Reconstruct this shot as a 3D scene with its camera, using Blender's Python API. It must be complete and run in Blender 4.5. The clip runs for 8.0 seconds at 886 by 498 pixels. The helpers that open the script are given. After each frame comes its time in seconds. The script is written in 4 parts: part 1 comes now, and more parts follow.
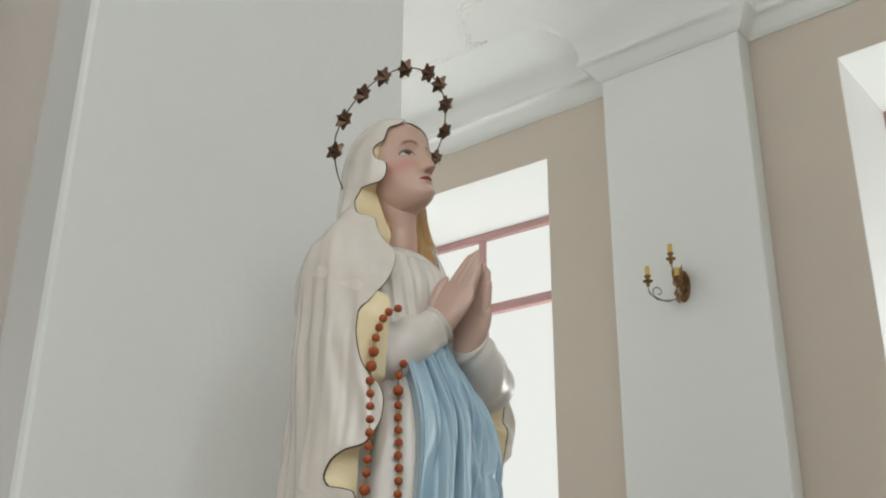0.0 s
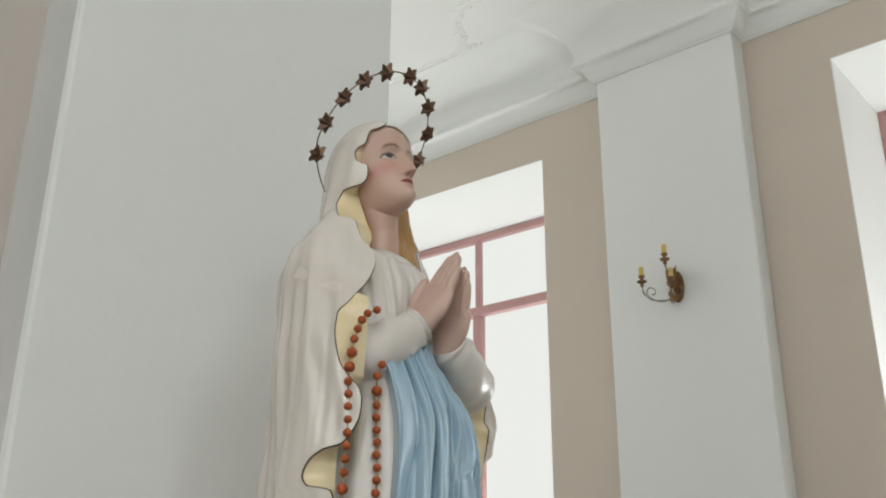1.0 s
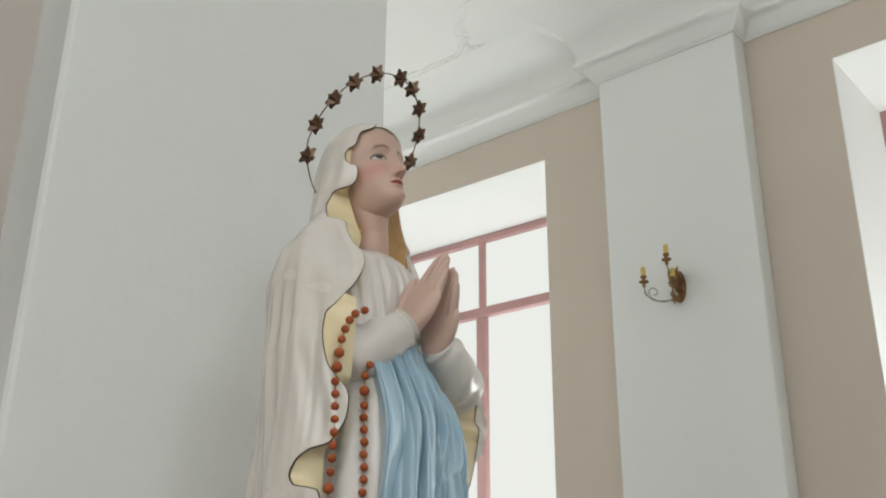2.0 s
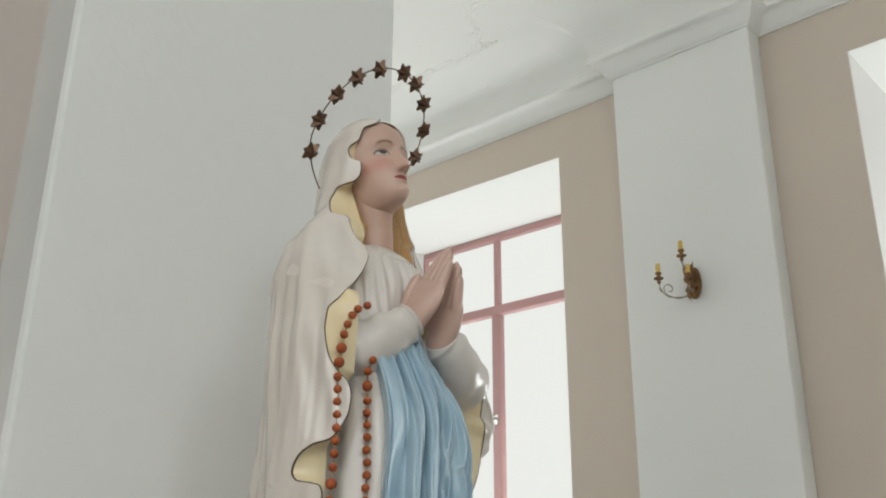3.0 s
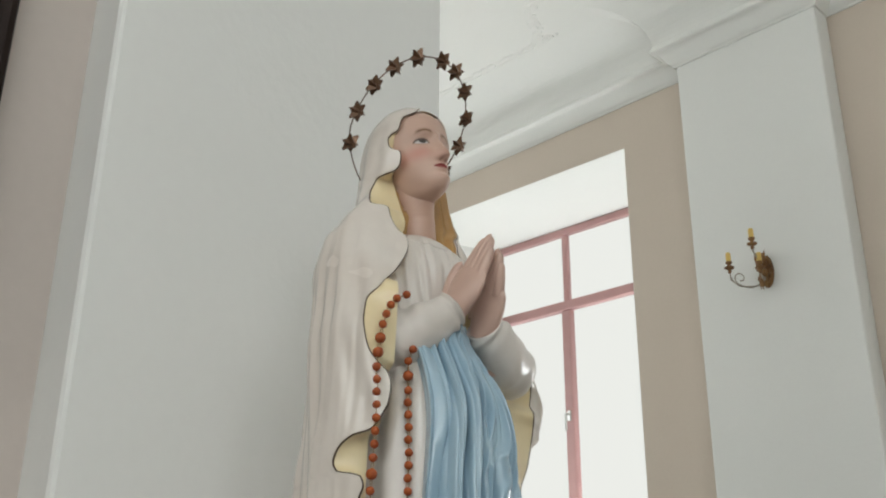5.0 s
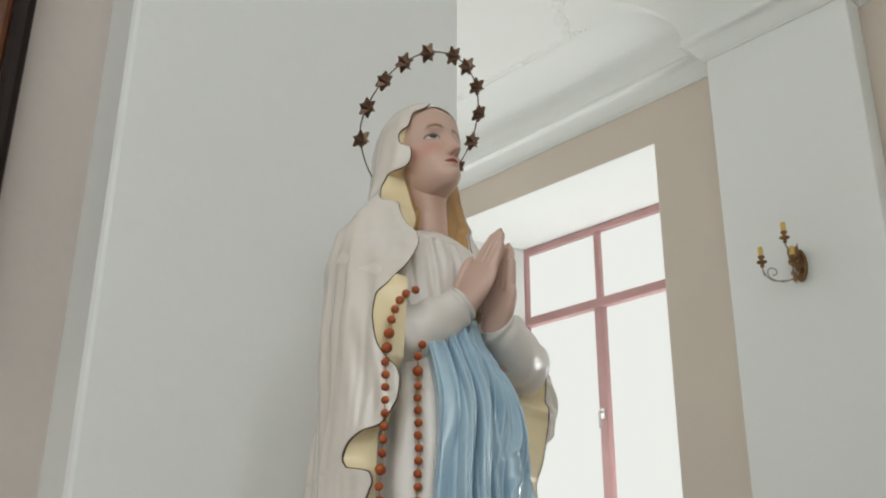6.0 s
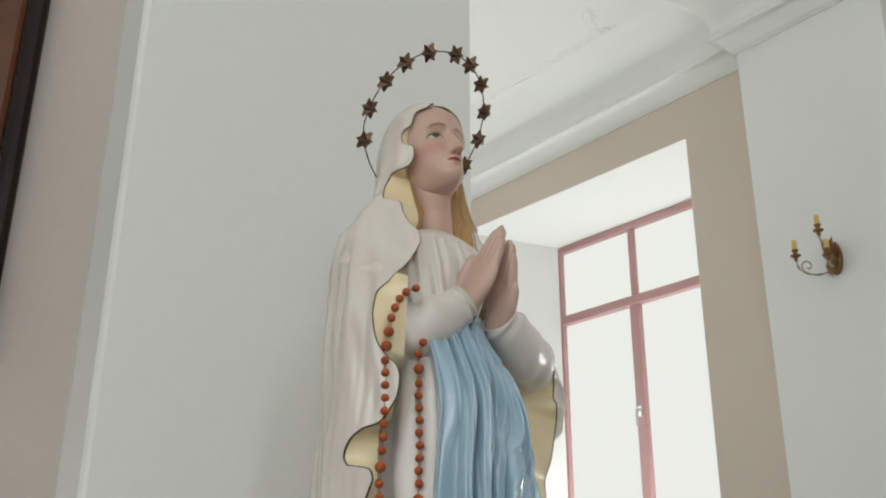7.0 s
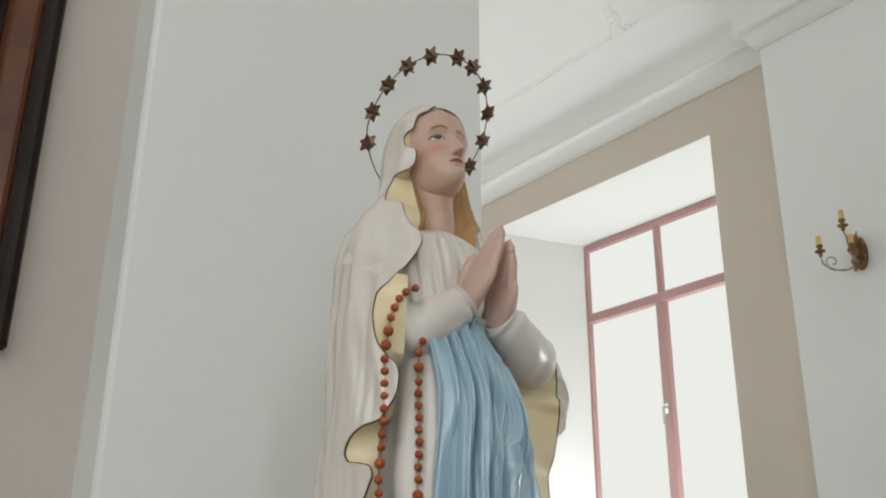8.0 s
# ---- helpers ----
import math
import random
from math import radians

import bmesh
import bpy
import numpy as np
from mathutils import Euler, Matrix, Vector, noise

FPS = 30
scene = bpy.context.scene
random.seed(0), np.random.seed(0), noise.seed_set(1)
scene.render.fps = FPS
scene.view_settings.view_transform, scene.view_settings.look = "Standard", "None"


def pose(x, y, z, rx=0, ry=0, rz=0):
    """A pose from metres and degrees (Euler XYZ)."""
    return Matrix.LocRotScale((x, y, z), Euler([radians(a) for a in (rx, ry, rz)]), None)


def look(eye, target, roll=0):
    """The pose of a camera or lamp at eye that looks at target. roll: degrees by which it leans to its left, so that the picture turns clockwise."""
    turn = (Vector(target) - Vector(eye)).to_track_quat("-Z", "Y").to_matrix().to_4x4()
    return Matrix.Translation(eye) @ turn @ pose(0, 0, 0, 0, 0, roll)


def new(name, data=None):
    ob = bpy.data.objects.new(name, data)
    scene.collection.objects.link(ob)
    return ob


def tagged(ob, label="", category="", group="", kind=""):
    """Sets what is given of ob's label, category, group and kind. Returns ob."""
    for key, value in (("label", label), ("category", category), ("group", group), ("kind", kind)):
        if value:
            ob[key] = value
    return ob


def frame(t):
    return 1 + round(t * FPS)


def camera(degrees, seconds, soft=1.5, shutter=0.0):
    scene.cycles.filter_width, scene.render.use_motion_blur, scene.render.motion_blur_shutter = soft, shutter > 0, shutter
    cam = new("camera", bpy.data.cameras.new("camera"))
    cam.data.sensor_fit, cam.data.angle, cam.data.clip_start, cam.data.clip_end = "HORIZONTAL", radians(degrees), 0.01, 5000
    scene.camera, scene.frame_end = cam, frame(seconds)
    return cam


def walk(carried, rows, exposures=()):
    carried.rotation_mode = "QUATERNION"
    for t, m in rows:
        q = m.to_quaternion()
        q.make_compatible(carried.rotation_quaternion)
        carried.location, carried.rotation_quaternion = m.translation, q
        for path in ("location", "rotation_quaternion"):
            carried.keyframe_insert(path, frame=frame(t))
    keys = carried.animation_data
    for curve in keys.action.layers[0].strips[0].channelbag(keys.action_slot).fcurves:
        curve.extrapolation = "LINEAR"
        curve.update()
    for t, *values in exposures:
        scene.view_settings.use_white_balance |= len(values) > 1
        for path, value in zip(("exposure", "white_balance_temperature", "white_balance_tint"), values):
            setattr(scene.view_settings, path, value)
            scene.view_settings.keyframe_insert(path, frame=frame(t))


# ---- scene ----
cam = camera(46.3, 8.0, soft=2.0)
PATH = [
    (0, (0.059, -0.007, 1.582), (-1.119, 1.416, 2.348), 0.5),
    (0.5, (0.077, -0.007, 1.577), (-1.099, 1.417, 2.343), 0.5),
    (1, (0.096, 0.0, 1.577), (-1.082, 1.422, 2.344), 0.4),
    (1.5, (0.113, 0.005, 1.576), (-1.068, 1.424, 2.344), 0.4),
    (3, (0.135, 0.035, 1.57), (-1.08, 1.427, 2.337), 0.4),
    (3.5, (0.142, 0.044, 1.569), (-1.092, 1.419, 2.335), 0.3),
    (4, (0.149, 0.055, 1.565), (-1.112, 1.405, 2.332), 0.3),
    (4.5, (0.15, 0.071, 1.562), (-1.139, 1.395, 2.328), 0.3),
    (5, (0.156, 0.091, 1.561), (-1.163, 1.385, 2.326), 0.4),
    (6.5, (0.197, 0.147, 1.553), (-1.194, 1.363, 2.318), 0.3),
    (7, (0.222, 0.17, 1.55), (-1.197, 1.354, 2.316), 0.2),
    (7.5, (0.246, 0.184, 1.547), (-1.196, 1.34, 2.312), 0.2),
    (8, (0.274, 0.191, 1.541), (-1.183, 1.328, 2.305), 0.3),
]
walk(cam, [(t, look(eye, target, roll)) for t, eye, target, roll in PATH])

# ---- world, light ----
world = bpy.data.worlds.new("overcast_sky")
scene.world = world
world.use_nodes = True
wn = world.node_tree.nodes
sky = wn.new("ShaderNodeTexSky")
sky.sky_type = "NISHITA"
sky.sun_disc = False
sky.sun_elevation, sky.sun_rotation = radians(40), radians(120)
world.node_tree.links.new(sky.outputs[0], wn["Background"].inputs[0])
wn["Background"].inputs[1].default_value = 0.12


def area_lamp(name, m, width, height, watts, colour):
    """A rectangular area lamp that stands in for daylight."""
    lamp = bpy.data.lights.new(name, "AREA")
    lamp.shape, lamp.size, lamp.size_y, lamp.energy, lamp.color = "RECTANGLE", width, height, watts, colour
    ob = new(name, lamp)
    ob.matrix_world = m
    return ob


DAY = (0.955, 1.0, 1.0)
# Added lamps for assumed, unseen windows; the east and south walls have no openings.
for y0 in (-3.5, -2.1, -0.7):
    area_lamp("daylight_east", look((4.35, y0, 3.5), (0, y0, 2.5)), 0.55, 3.4, 55, DAY)
for xs in (-0.6, 1.1, 2.8):
    area_lamp("daylight_south", look((xs, -4.25, 3.5), (xs, 0, 2.5)), 0.6, 3.4, 34, DAY)
for xw in (-4.5, -0.45):
    # Added upward lamp on the sill, only to brighten the lintel and reveals.
    area_lamp("sill_uplight", look((xw, 5.98, 1.40), (xw, 5.86, 4.9)), 1.7, 0.35, 24, DAY)
    # Added lamp inside the recess, for window light that rises to the ceiling.
    area_lamp("daylight_north_low", look((xw, 6.05, 1.84), (xw, 3.7, 4.0)), 1.7, 0.85, 46, DAY)
# Unseen fill lamp, added to brighten the pilaster and the north wall.
area_lamp("west_fill", look((-7.85, 3.5, 3.4), (-5, 3.5, 2.2)), 1.6, 3.0, 72, DAY)


# ---- materials ----
def material(name, colour, rough=0.5, spec=0.5, metal=0.0, vary=0.06, scale=3.0, grain=60.0, bump=0.05, depth=0.002, coat=0.0, second=None, attr=None, rough_vary=0.08):
    """A painted or cast surface: colour that varies at two scales, uneven gloss and fine relief."""
    m = bpy.data.materials.new(name)
    m.use_nodes = True
    nt = m.node_tree
    n, li = nt.nodes, nt.links
    b = n["Principled BSDF"]
    co = n.new("ShaderNodeTexCoord")
    big = n.new("ShaderNodeTexNoise")
    big.inputs["Scale"].default_value, big.inputs["Detail"].default_value = scale, 2
    fine = n.new("ShaderNodeTexNoise")
    fine.inputs["Scale"].default_value, fine.inputs["Detail"].default_value = grain, 6
    li.new(co.outputs["Object"], big.inputs["Vector"])
    li.new(co.outputs["Object"], fine.inputs["Vector"])
    mix = n.new("ShaderNodeMix")
    mix.data_type = "RGBA"
    c2 = second or tuple(c * (1 - 2.2 * vary) for c in colour)
    mix.inputs["A"].default_value, mix.inputs["B"].default_value = (*colour, 1), (*c2, 1)
    ramp = n.new("ShaderNodeMapRange")
    ramp.inputs["From Min"].default_value, ramp.inputs["From Max"].default_value = 0.25, 0.80
    li.new(big.outputs["Fac"], ramp.inputs["Value"])
    li.new(ramp.outputs["Result"], mix.inputs["Factor"])
    hsv = n.new("ShaderNodeHueSaturation")
    val = n.new("ShaderNodeMapRange")
    val.inputs["To Min"].default_value, val.inputs["To Max"].default_value = 1 - vary, 1 + vary
    li.new(fine.outputs["Fac"], val.inputs["Value"])
    li.new(val.outputs["Result"], hsv.inputs["Value"])
    if attr:
        at = n.new("ShaderNodeVertexColor")
        at.layer_name = attr
        li.new(at.outputs["Color"], hsv.inputs["Color"])
    else:
        li.new(mix.outputs["Result"], hsv.inputs["Color"])
    li.new(hsv.outputs["Color"], b.inputs["Base Color"])
    rr = n.new("ShaderNodeMapRange")
    rr.inputs["To Min"].default_value, rr.inputs["To Max"].default_value = max(0.02, rough - rough_vary), min(1, rough + rough_vary)
    li.new(big.outputs["Fac"], rr.inputs["Value"])
    li.new(rr.outputs["Result"], b.inputs["Roughness"])
    b.inputs["Metallic"].default_value = metal
    b.inputs["Specular IOR Level"].default_value = spec
    b.inputs["Coat Weight"].default_value = coat
    b.inputs["Coat Roughness"].default_value = 0.2
    if bump:
        bp = n.new("ShaderNodeBump")
        bp.inputs["Strength"].default_value, bp.inputs["Distance"].default_value = bump, depth
        li.new(fine.outputs["Fac"], bp.inputs["Height"])
        li.new(bp.outputs["Normal"], b.inputs["Normal"])
    return m


def glowing(name, colour, strength):
    m = bpy.data.materials.new(name)
    m.use_nodes = True
    n = m.node_tree.nodes
    e = n.new("ShaderNodeEmission")
    e.inputs["Color"].default_value, e.inputs["Strength"].default_value = (*colour, 1), strength
    m.node_tree.links.new(e.outputs[0], n["Material Output"].inputs["Surface"])
    return m


PAINT = material("white_wall_paint", (0.80, 0.80, 0.775), 0.75, 0.3, vary=0.015, scale=1.1, grain=45, bump=0.25, depth=0.003)
CEIL = material("white_ceiling_paint", (0.82, 0.82, 0.79), 0.8, 0.3, vary=0.015, scale=0.9, grain=40, bump=0.2, depth=0.003)
BEIGE = material("beige_wall_paint", (0.655, 0.565, 0.48), 0.75, 0.3, vary=0.03, scale=1.2, grain=45, bump=0.25, depth=0.003)
# The beige again, pinker, with the left wall's dimmer light put into its colour.
SHADED_BEIGE = material("pinkish_shaded_beige_paint", (0.60, 0.53, 0.485), 0.75, 0.3, vary=0.03, scale=1.2, grain=45, bump=0.25, depth=0.003)
FLOORM = material("stone_floor", (0.38, 0.37, 0.35), 0.35, 0.5, vary=0.08, scale=2, grain=30)
WINRED = material("red_window_paint", (0.49, 0.275, 0.265), 0.4, 0.5, vary=0.05, scale=6, grain=80)
STEEL = material("brushed_steel", (0.6, 0.6, 0.58), 0.3, 0.5, metal=1.0, vary=0.04)
GOLD = material("tarnished_gilding", (0.30, 0.165, 0.07), 0.42, 0.5, metal=0.75, vary=0.16, scale=25, grain=160, bump=0.3, depth=0.002, second=(0.12, 0.06, 0.03))
WIRE = material("aged_silver_wire", (0.42, 0.38, 0.32), 0.4, 0.5, metal=0.8, vary=0.12, scale=30, grain=160)
BRONZE = material("brown_bronze", (0.17, 0.095, 0.055), 0.33, 0.5, metal=0.55, vary=0.16, scale=40, grain=200, bump=0.25, depth=0.001, second=(0.085, 0.045, 0.028))
CANDLE = material("yellow_wax", (0.72, 0.50, 0.14), 0.45, 0.5, vary=0.05, scale=20, grain=80)
DARKWOOD = material("dark_varnished_wood", (0.020, 0.009, 0.006), 0.5, 0.2, vary=0.2, scale=8, grain=60, bump=0.1)
REDWOOD = material("red_varnished_wood", (0.13, 0.042, 0.015), 0.36, 0.3, vary=0.2, scale=8, grain=60, bump=0.1)
CANVAS = material("pale_canvas", (0.50, 0.46, 0.38), 0.6, 0.3, vary=0.1, scale=4, grain=120)
WHITE = material("cream_enamel", (0.77, 0.71, 0.65), 0.24, 0.5, vary=0.03, scale=9, grain=70, bump=0.06, depth=0.002, coat=0.22, second=(0.69, 0.615, 0.55))
GOWN = material("white_gown_enamel", (0.77, 0.72, 0.675), 0.31, 0.5, vary=0.03, scale=9, grain=70, bump=0.06, depth=0.002, coat=0.2, second=(0.67, 0.61, 0.555))
BLUE = material("blue_enamel", (0.41, 0.555, 0.645), 0.18, 0.5, vary=0.05, scale=14, grain=70, bump=0.06, depth=0.002, coat=0.6, second=(0.29, 0.43, 0.54))
YELLOW = material("yellow_enamel", (0.87, 0.75, 0.50), 0.32, 0.5, vary=0.05, scale=10, grain=70, bump=0.06, depth=0.002, coat=0.2, second=(0.82, 0.66, 0.38))
LINE = material("brown_line_paint", (0.10, 0.065, 0.045), 0.4, 0.4, vary=0.12, scale=40, grain=150)
SKIN = material("painted_flesh", (0.62, 0.42, 0.34), 0.36, 0.5, vary=0.025, scale=14, grain=90, bump=0.04, depth=0.001, attr="paint")
HAIR = material("ochre_hair_paint", (0.50, 0.29, 0.105), 0.4, 0.5, vary=0.08, scale=20, grain=80)
BEAD = material("red_wood_bead", (0.50, 0.115, 0.02), 0.55, 0.5, vary=0.12, scale=60, grain=260, bump=0.5, depth=0.001, second=(0.27, 0.045, 0.010))
LINK = material("brass_link", (0.35, 0.22, 0.11), 0.4, 0.5, metal=0.9)
GLASS = glowing("bright_overcast_sky", (0.985, 1.0, 0.95), 0.85)


# ---- mesh helpers ----
def part(name, bm, mat, parent=None, label="", smooth=False):
    me = bpy.data.meshes.new(name)
    bm.to_mesh(me)
    bm.free()
    for m in (mat if isinstance(mat, (list, tuple)) else [mat]):
        me.materials.append(m)
    if smooth:
        me.shade_smooth()
    ob = new(name, me)
    ob.parent = parent
    return tagged(ob, label)


def thing(name, label, category, group="", kind=""):
    return tagged(new(name), label, category, group, kind)


def box(bm, x0, x1, y0, y1, z0, z1, bevel=0.0):
    r = bmesh.ops.create_cube(bm, size=1, matrix=Matrix.Translation(((x0 + x1) / 2, (y0 + y1) / 2, (z0 + z1) / 2)) @ Matrix.Diagonal((x1 - x0, y1 - y0, z1 - z0, 1)))
    if bevel:
        es = list({e for v in r["verts"] for e in v.link_edges})
        bmesh.ops.bevel(bm, geom=es, offset=bevel, segments=2, affect="EDGES", profile=0.6)
    return bm


def boxes(*rows, bevel=0.0):
    bm = bmesh.new()
    for r in rows:
        box(bm, *r, bevel=bevel)
    return bm


def sweep(bm, line, radii, n=10, closed=False, caps=True):
    """A tube round a line of points."""
    line = [Vector(p) for p in line]
    k = len(line)
    radii = list(radii) if isinstance(radii, (list, tuple, np.ndarray)) else [radii] * k
    side = None
    rings = []
    for i, p in enumerate(line):
        d = (line[(i + 1) % k] if closed or i < k - 1 else p) - (line[i - 1] if closed or i else p)
        d.normalize()
        if side is None:
            side = d.orthogonal().normalized()
        side = (side - d * side.dot(d)).normalized()
        up = d.cross(side)
        rings.append([bm.verts.new(p + (side * math.cos(a) + up * math.sin(a)) * radii[i]) for a in (2 * math.pi * j / n for j in range(n))])
    for i in range(k if closed else k - 1):
        a, b = rings[i], rings[(i + 1) % k]
        for j in range(n):
            bm.faces.new((a[j], a[(j + 1) % n], b[(j + 1) % n], b[j]))
    if caps and not closed:
        bm.faces.new(rings[0][::-1])
        bm.faces.new(rings[-1])
    return bm


def lathe(bm, profile, n=24, at=Matrix()):
    """A turned form: (radius, height) rows about z."""
    rings = []
    for r, z in profile:
        rings.append([bm.verts.new(at @ Vector((r * math.cos(a), r * math.sin(a), z))) for a in (2 * math.pi * j / n for j in range(n))])
    for a, b in zip(rings, rings[1:]):
        for j in range(n):
            bm.faces.new((a[j], a[(j + 1) % n], b[(j + 1) % n], b[j]))
    bm.faces.new(rings[0][::-1])
    bm.faces.new(rings[-1])
    return bm


def prism(bm, outline, z0, z1):
    """An upright block over an outline; z0 is one height or one for each corner."""
    z0 = z0 if isinstance(z0, (list, tuple)) else [z0] * len(outline)
    lo = [bm.verts.new((x, y, z)) for (x, y), z in zip(outline, z0)]
    hi = [bm.verts.new((x, y, z1)) for x, y in outline]
    k = len(outline)
    for i in range(k):
        bm.faces.new((lo[i], lo[(i + 1) % k], hi[(i + 1) % k], hi[i]))
    bm.faces.new(lo[::-1])
    bm.faces.new(hi)
    return bm


def structure(name, bm, mat, label, category, smooth=False):
    ob = part(name, bm, mat, smooth=smooth)
    return tagged(ob, label, category, kind="structure")


# ---- the room ----
WALL_Y, PIL_Y, GLASS_Y, BACK_Y = 5.40, 5.24, 6.20, 6.45
CEIL_Z, CORN_Z = 5.74, 5.255
W1, W2 = (-5.56, -3.482), (-1.458, 0.62)     # the openings of the two windows
HEAD_Z, SILL_Z = 4.938, 1.35
PIER_X, PIER_S, PIER_N = -1.46, 0.808, 1.667
BEIGE_X = -1.63

structure("floor", boxes((-8.2, 4.7, -4.6, 6.6, -0.2, 0.0)), FLOORM, "worn pale stone church floor", "floor")
structure("ceiling", boxes((-8.2, 4.7, -4.6, 6.6, CEIL_Z, CEIL_Z + 0.2)), CEIL, "white painted plaster ceiling", "ceiling")
SPLAY = 0.29     # the recess of the first window widens towards the room
bm = boxes((W1[1], W2[0], WALL_Y, BACK_Y, 0, CEIL_Z), (W2[1], 4.7, WALL_Y, BACK_Y, 0, CEIL_Z), (W2[0], W2[1], WALL_Y, BACK_Y, HEAD_Z, CEIL_Z), (W2[0], W2[1], WALL_Y, BACK_Y, 0, SILL_Z))
xa = W1[0] - 0.2
xb = xa + SPLAY
prism(bm, [(-8.2, WALL_Y), (xa, WALL_Y), (xb, GLASS_Y), (xb, BACK_Y), (-8.2, BACK_Y)], 0, CEIL_Z)
HEADS = [4.996, 4.937, 4.925, 4.978]     # the lintel slopes a little
prism(bm, [(xa, WALL_Y), (W1[1], WALL_Y), (W1[1], BACK_Y), (xa, BACK_Y)], HEADS, CEIL_Z)
prism(bm, [(xa, WALL_Y), (W1[1], WALL_Y), (W1[1], BACK_Y), (xa, BACK_Y)], 0, SILL_Z)
structure("wall_north", bm, BEIGE, "beige painted plaster wall with deep windows", "wall")
# white linings of the deep window recesses
t, yl = 0.004, WALL_Y + 0.003
bm = boxes((W1[1] - t, W1[1], yl, BACK_Y, SILL_Z, HEAD_Z - 0.01))
prism(bm, [(xa, yl), (xa + t, yl), (xb + t, GLASS_Y), (xb + t, BACK_Y), (xb, BACK_Y), (xb, GLASS_Y)], SILL_Z, 4.99)
prism(bm, [(xa, yl), (W1[1], yl), (W1[1], BACK_Y), (xa, BACK_Y)], [z - t for z in HEADS], 5.02)
prism(bm, [(xa, yl), (W1[1], yl), (W1[1], BACK_Y), (xa, BACK_Y)], SILL_Z - 0.01, SILL_Z + t)
structure("trim_window_1", bm, PAINT, "white painted window recess", "window recess")
a, b = W2
structure("trim_window_2", boxes((a, a + t, yl, BACK_Y, SILL_Z, HEAD_Z), (b - t, b, yl, BACK_Y, SILL_Z, HEAD_Z), (a + t, b - t, yl, BACK_Y, HEAD_Z - t, HEAD_Z), (a + t, b - t, yl, BACK_Y, SILL_Z, SILL_Z + t)), PAINT, "white painted window recess", "window recess")
structure("pilaster", boxes((-2.925, -1.965, PIL_Y, WALL_Y - 0.001, 0, CORN_Z + 0.02), bevel=0.012), PAINT, "white painted plaster pilaster between two windows", "pilaster")
# pier, with the softly splayed corner towards the beige wall
bm = bmesh.new()
outline = [(PIER_X - 0.172, 0.832), (PIER_X - 0.012, PIER_S + 0.002), (PIER_X - 0.004, PIER_S + 0.006), (PIER_X, PIER_S + 0.012), (PIER_X, PIER_N - 0.008), (PIER_X - 0.008, PIER_N), (-2.3, PIER_N), (-2.3, 0.838)]
lo = [bm.verts.new((x, y, 0)) for x, y in outline]
hi = [bm.verts.new((x, y, CEIL_Z)) for x, y in outline]
for i in range(len(outline)):
    j = (i + 1) % len(outline)
    bm.faces.new((lo[i], lo[j], hi[j], hi[i]))
structure("pier", bm, PAINT, "white painted plaster pier behind the statue", "pier")
structure("wall_beige", boxes((-1.95, BEIGE_X, -4.6, 0.838, 0, CEIL_Z)), SHADED_BEIGE, "pinkish beige plaster wall, toned darker for its shade", "wall")
structure("wall_inner", boxes((-8.2, -2.3, 1.25, PIER_N - 0.004, 0, CEIL_Z)), PAINT, "white painted plaster wall", "wall")
structure("wall_west", boxes((-8.2, -7.9, PIER_N, WALL_Y, 0, CEIL_Z)), PAINT, "white painted plaster wall", "wall")
structure("wall_east", boxes((4.4, 4.7, -4.6, WALL_Y, 0, CEIL_Z)), PAINT, "white painted plaster wall", "wall")
structure("wall_south", boxes((BEIGE_X, 4.4, -4.6, -4.3, 0, CEIL_Z)), PAINT, "white painted plaster wall", "wall")

# cornice: a stepped cyma under a cove, breaking forward round the pilaster
prof = [(0, 0.0), (0.012, 0.0), (0.016, 0.010)]
prof += [(0.016 + 0.080 * k / 10, 0.012 + 0.092 * (0.5 - 0.5 * math.cos(math.pi * k / 10)) ** 0.9) for k in range(1, 11)]
prof += [(0.110, 0.106), (0.122, 0.112), (0.122, 0.126), (0.114, 0.130)]
prof += [(0.100 + 0.34 * (1 - math.cos(a)), 0.132 + (CEIL_Z - CORN_Z - 0.132 - 0.004) * math.sin(a)) for a in (radians(5 * k) for k in range(1, 19))]
prof += [(0, CEIL_Z - CORN_Z - 0.004)]
bm = bmesh.new()


def corn(x, y, sx):
    return lambda d, z: Vector((x + sx * d, y - d, CORN_Z + z))


rings = [[bm.verts.new(corn(x, y, sx)(*p)) for p in prof] for x, y, sx in ((-7.9, WALL_Y, 0), (-2.925, WALL_Y, -1), (-2.925, PIL_Y, -1), (-1.965, PIL_Y, 1), (-1.965, WALL_Y, 1), (4.4, WALL_Y, 0))]
for r0, r1 in zip(rings, rings[1:]):
    for i in range(len(prof) - 1):
        bm.faces.new((r0[i], r0[i + 1], r1[i + 1], r1[i]))
structure("cornice", bm, CEIL, "white plaster cornice with a cove above it", "cornice", smooth=False)


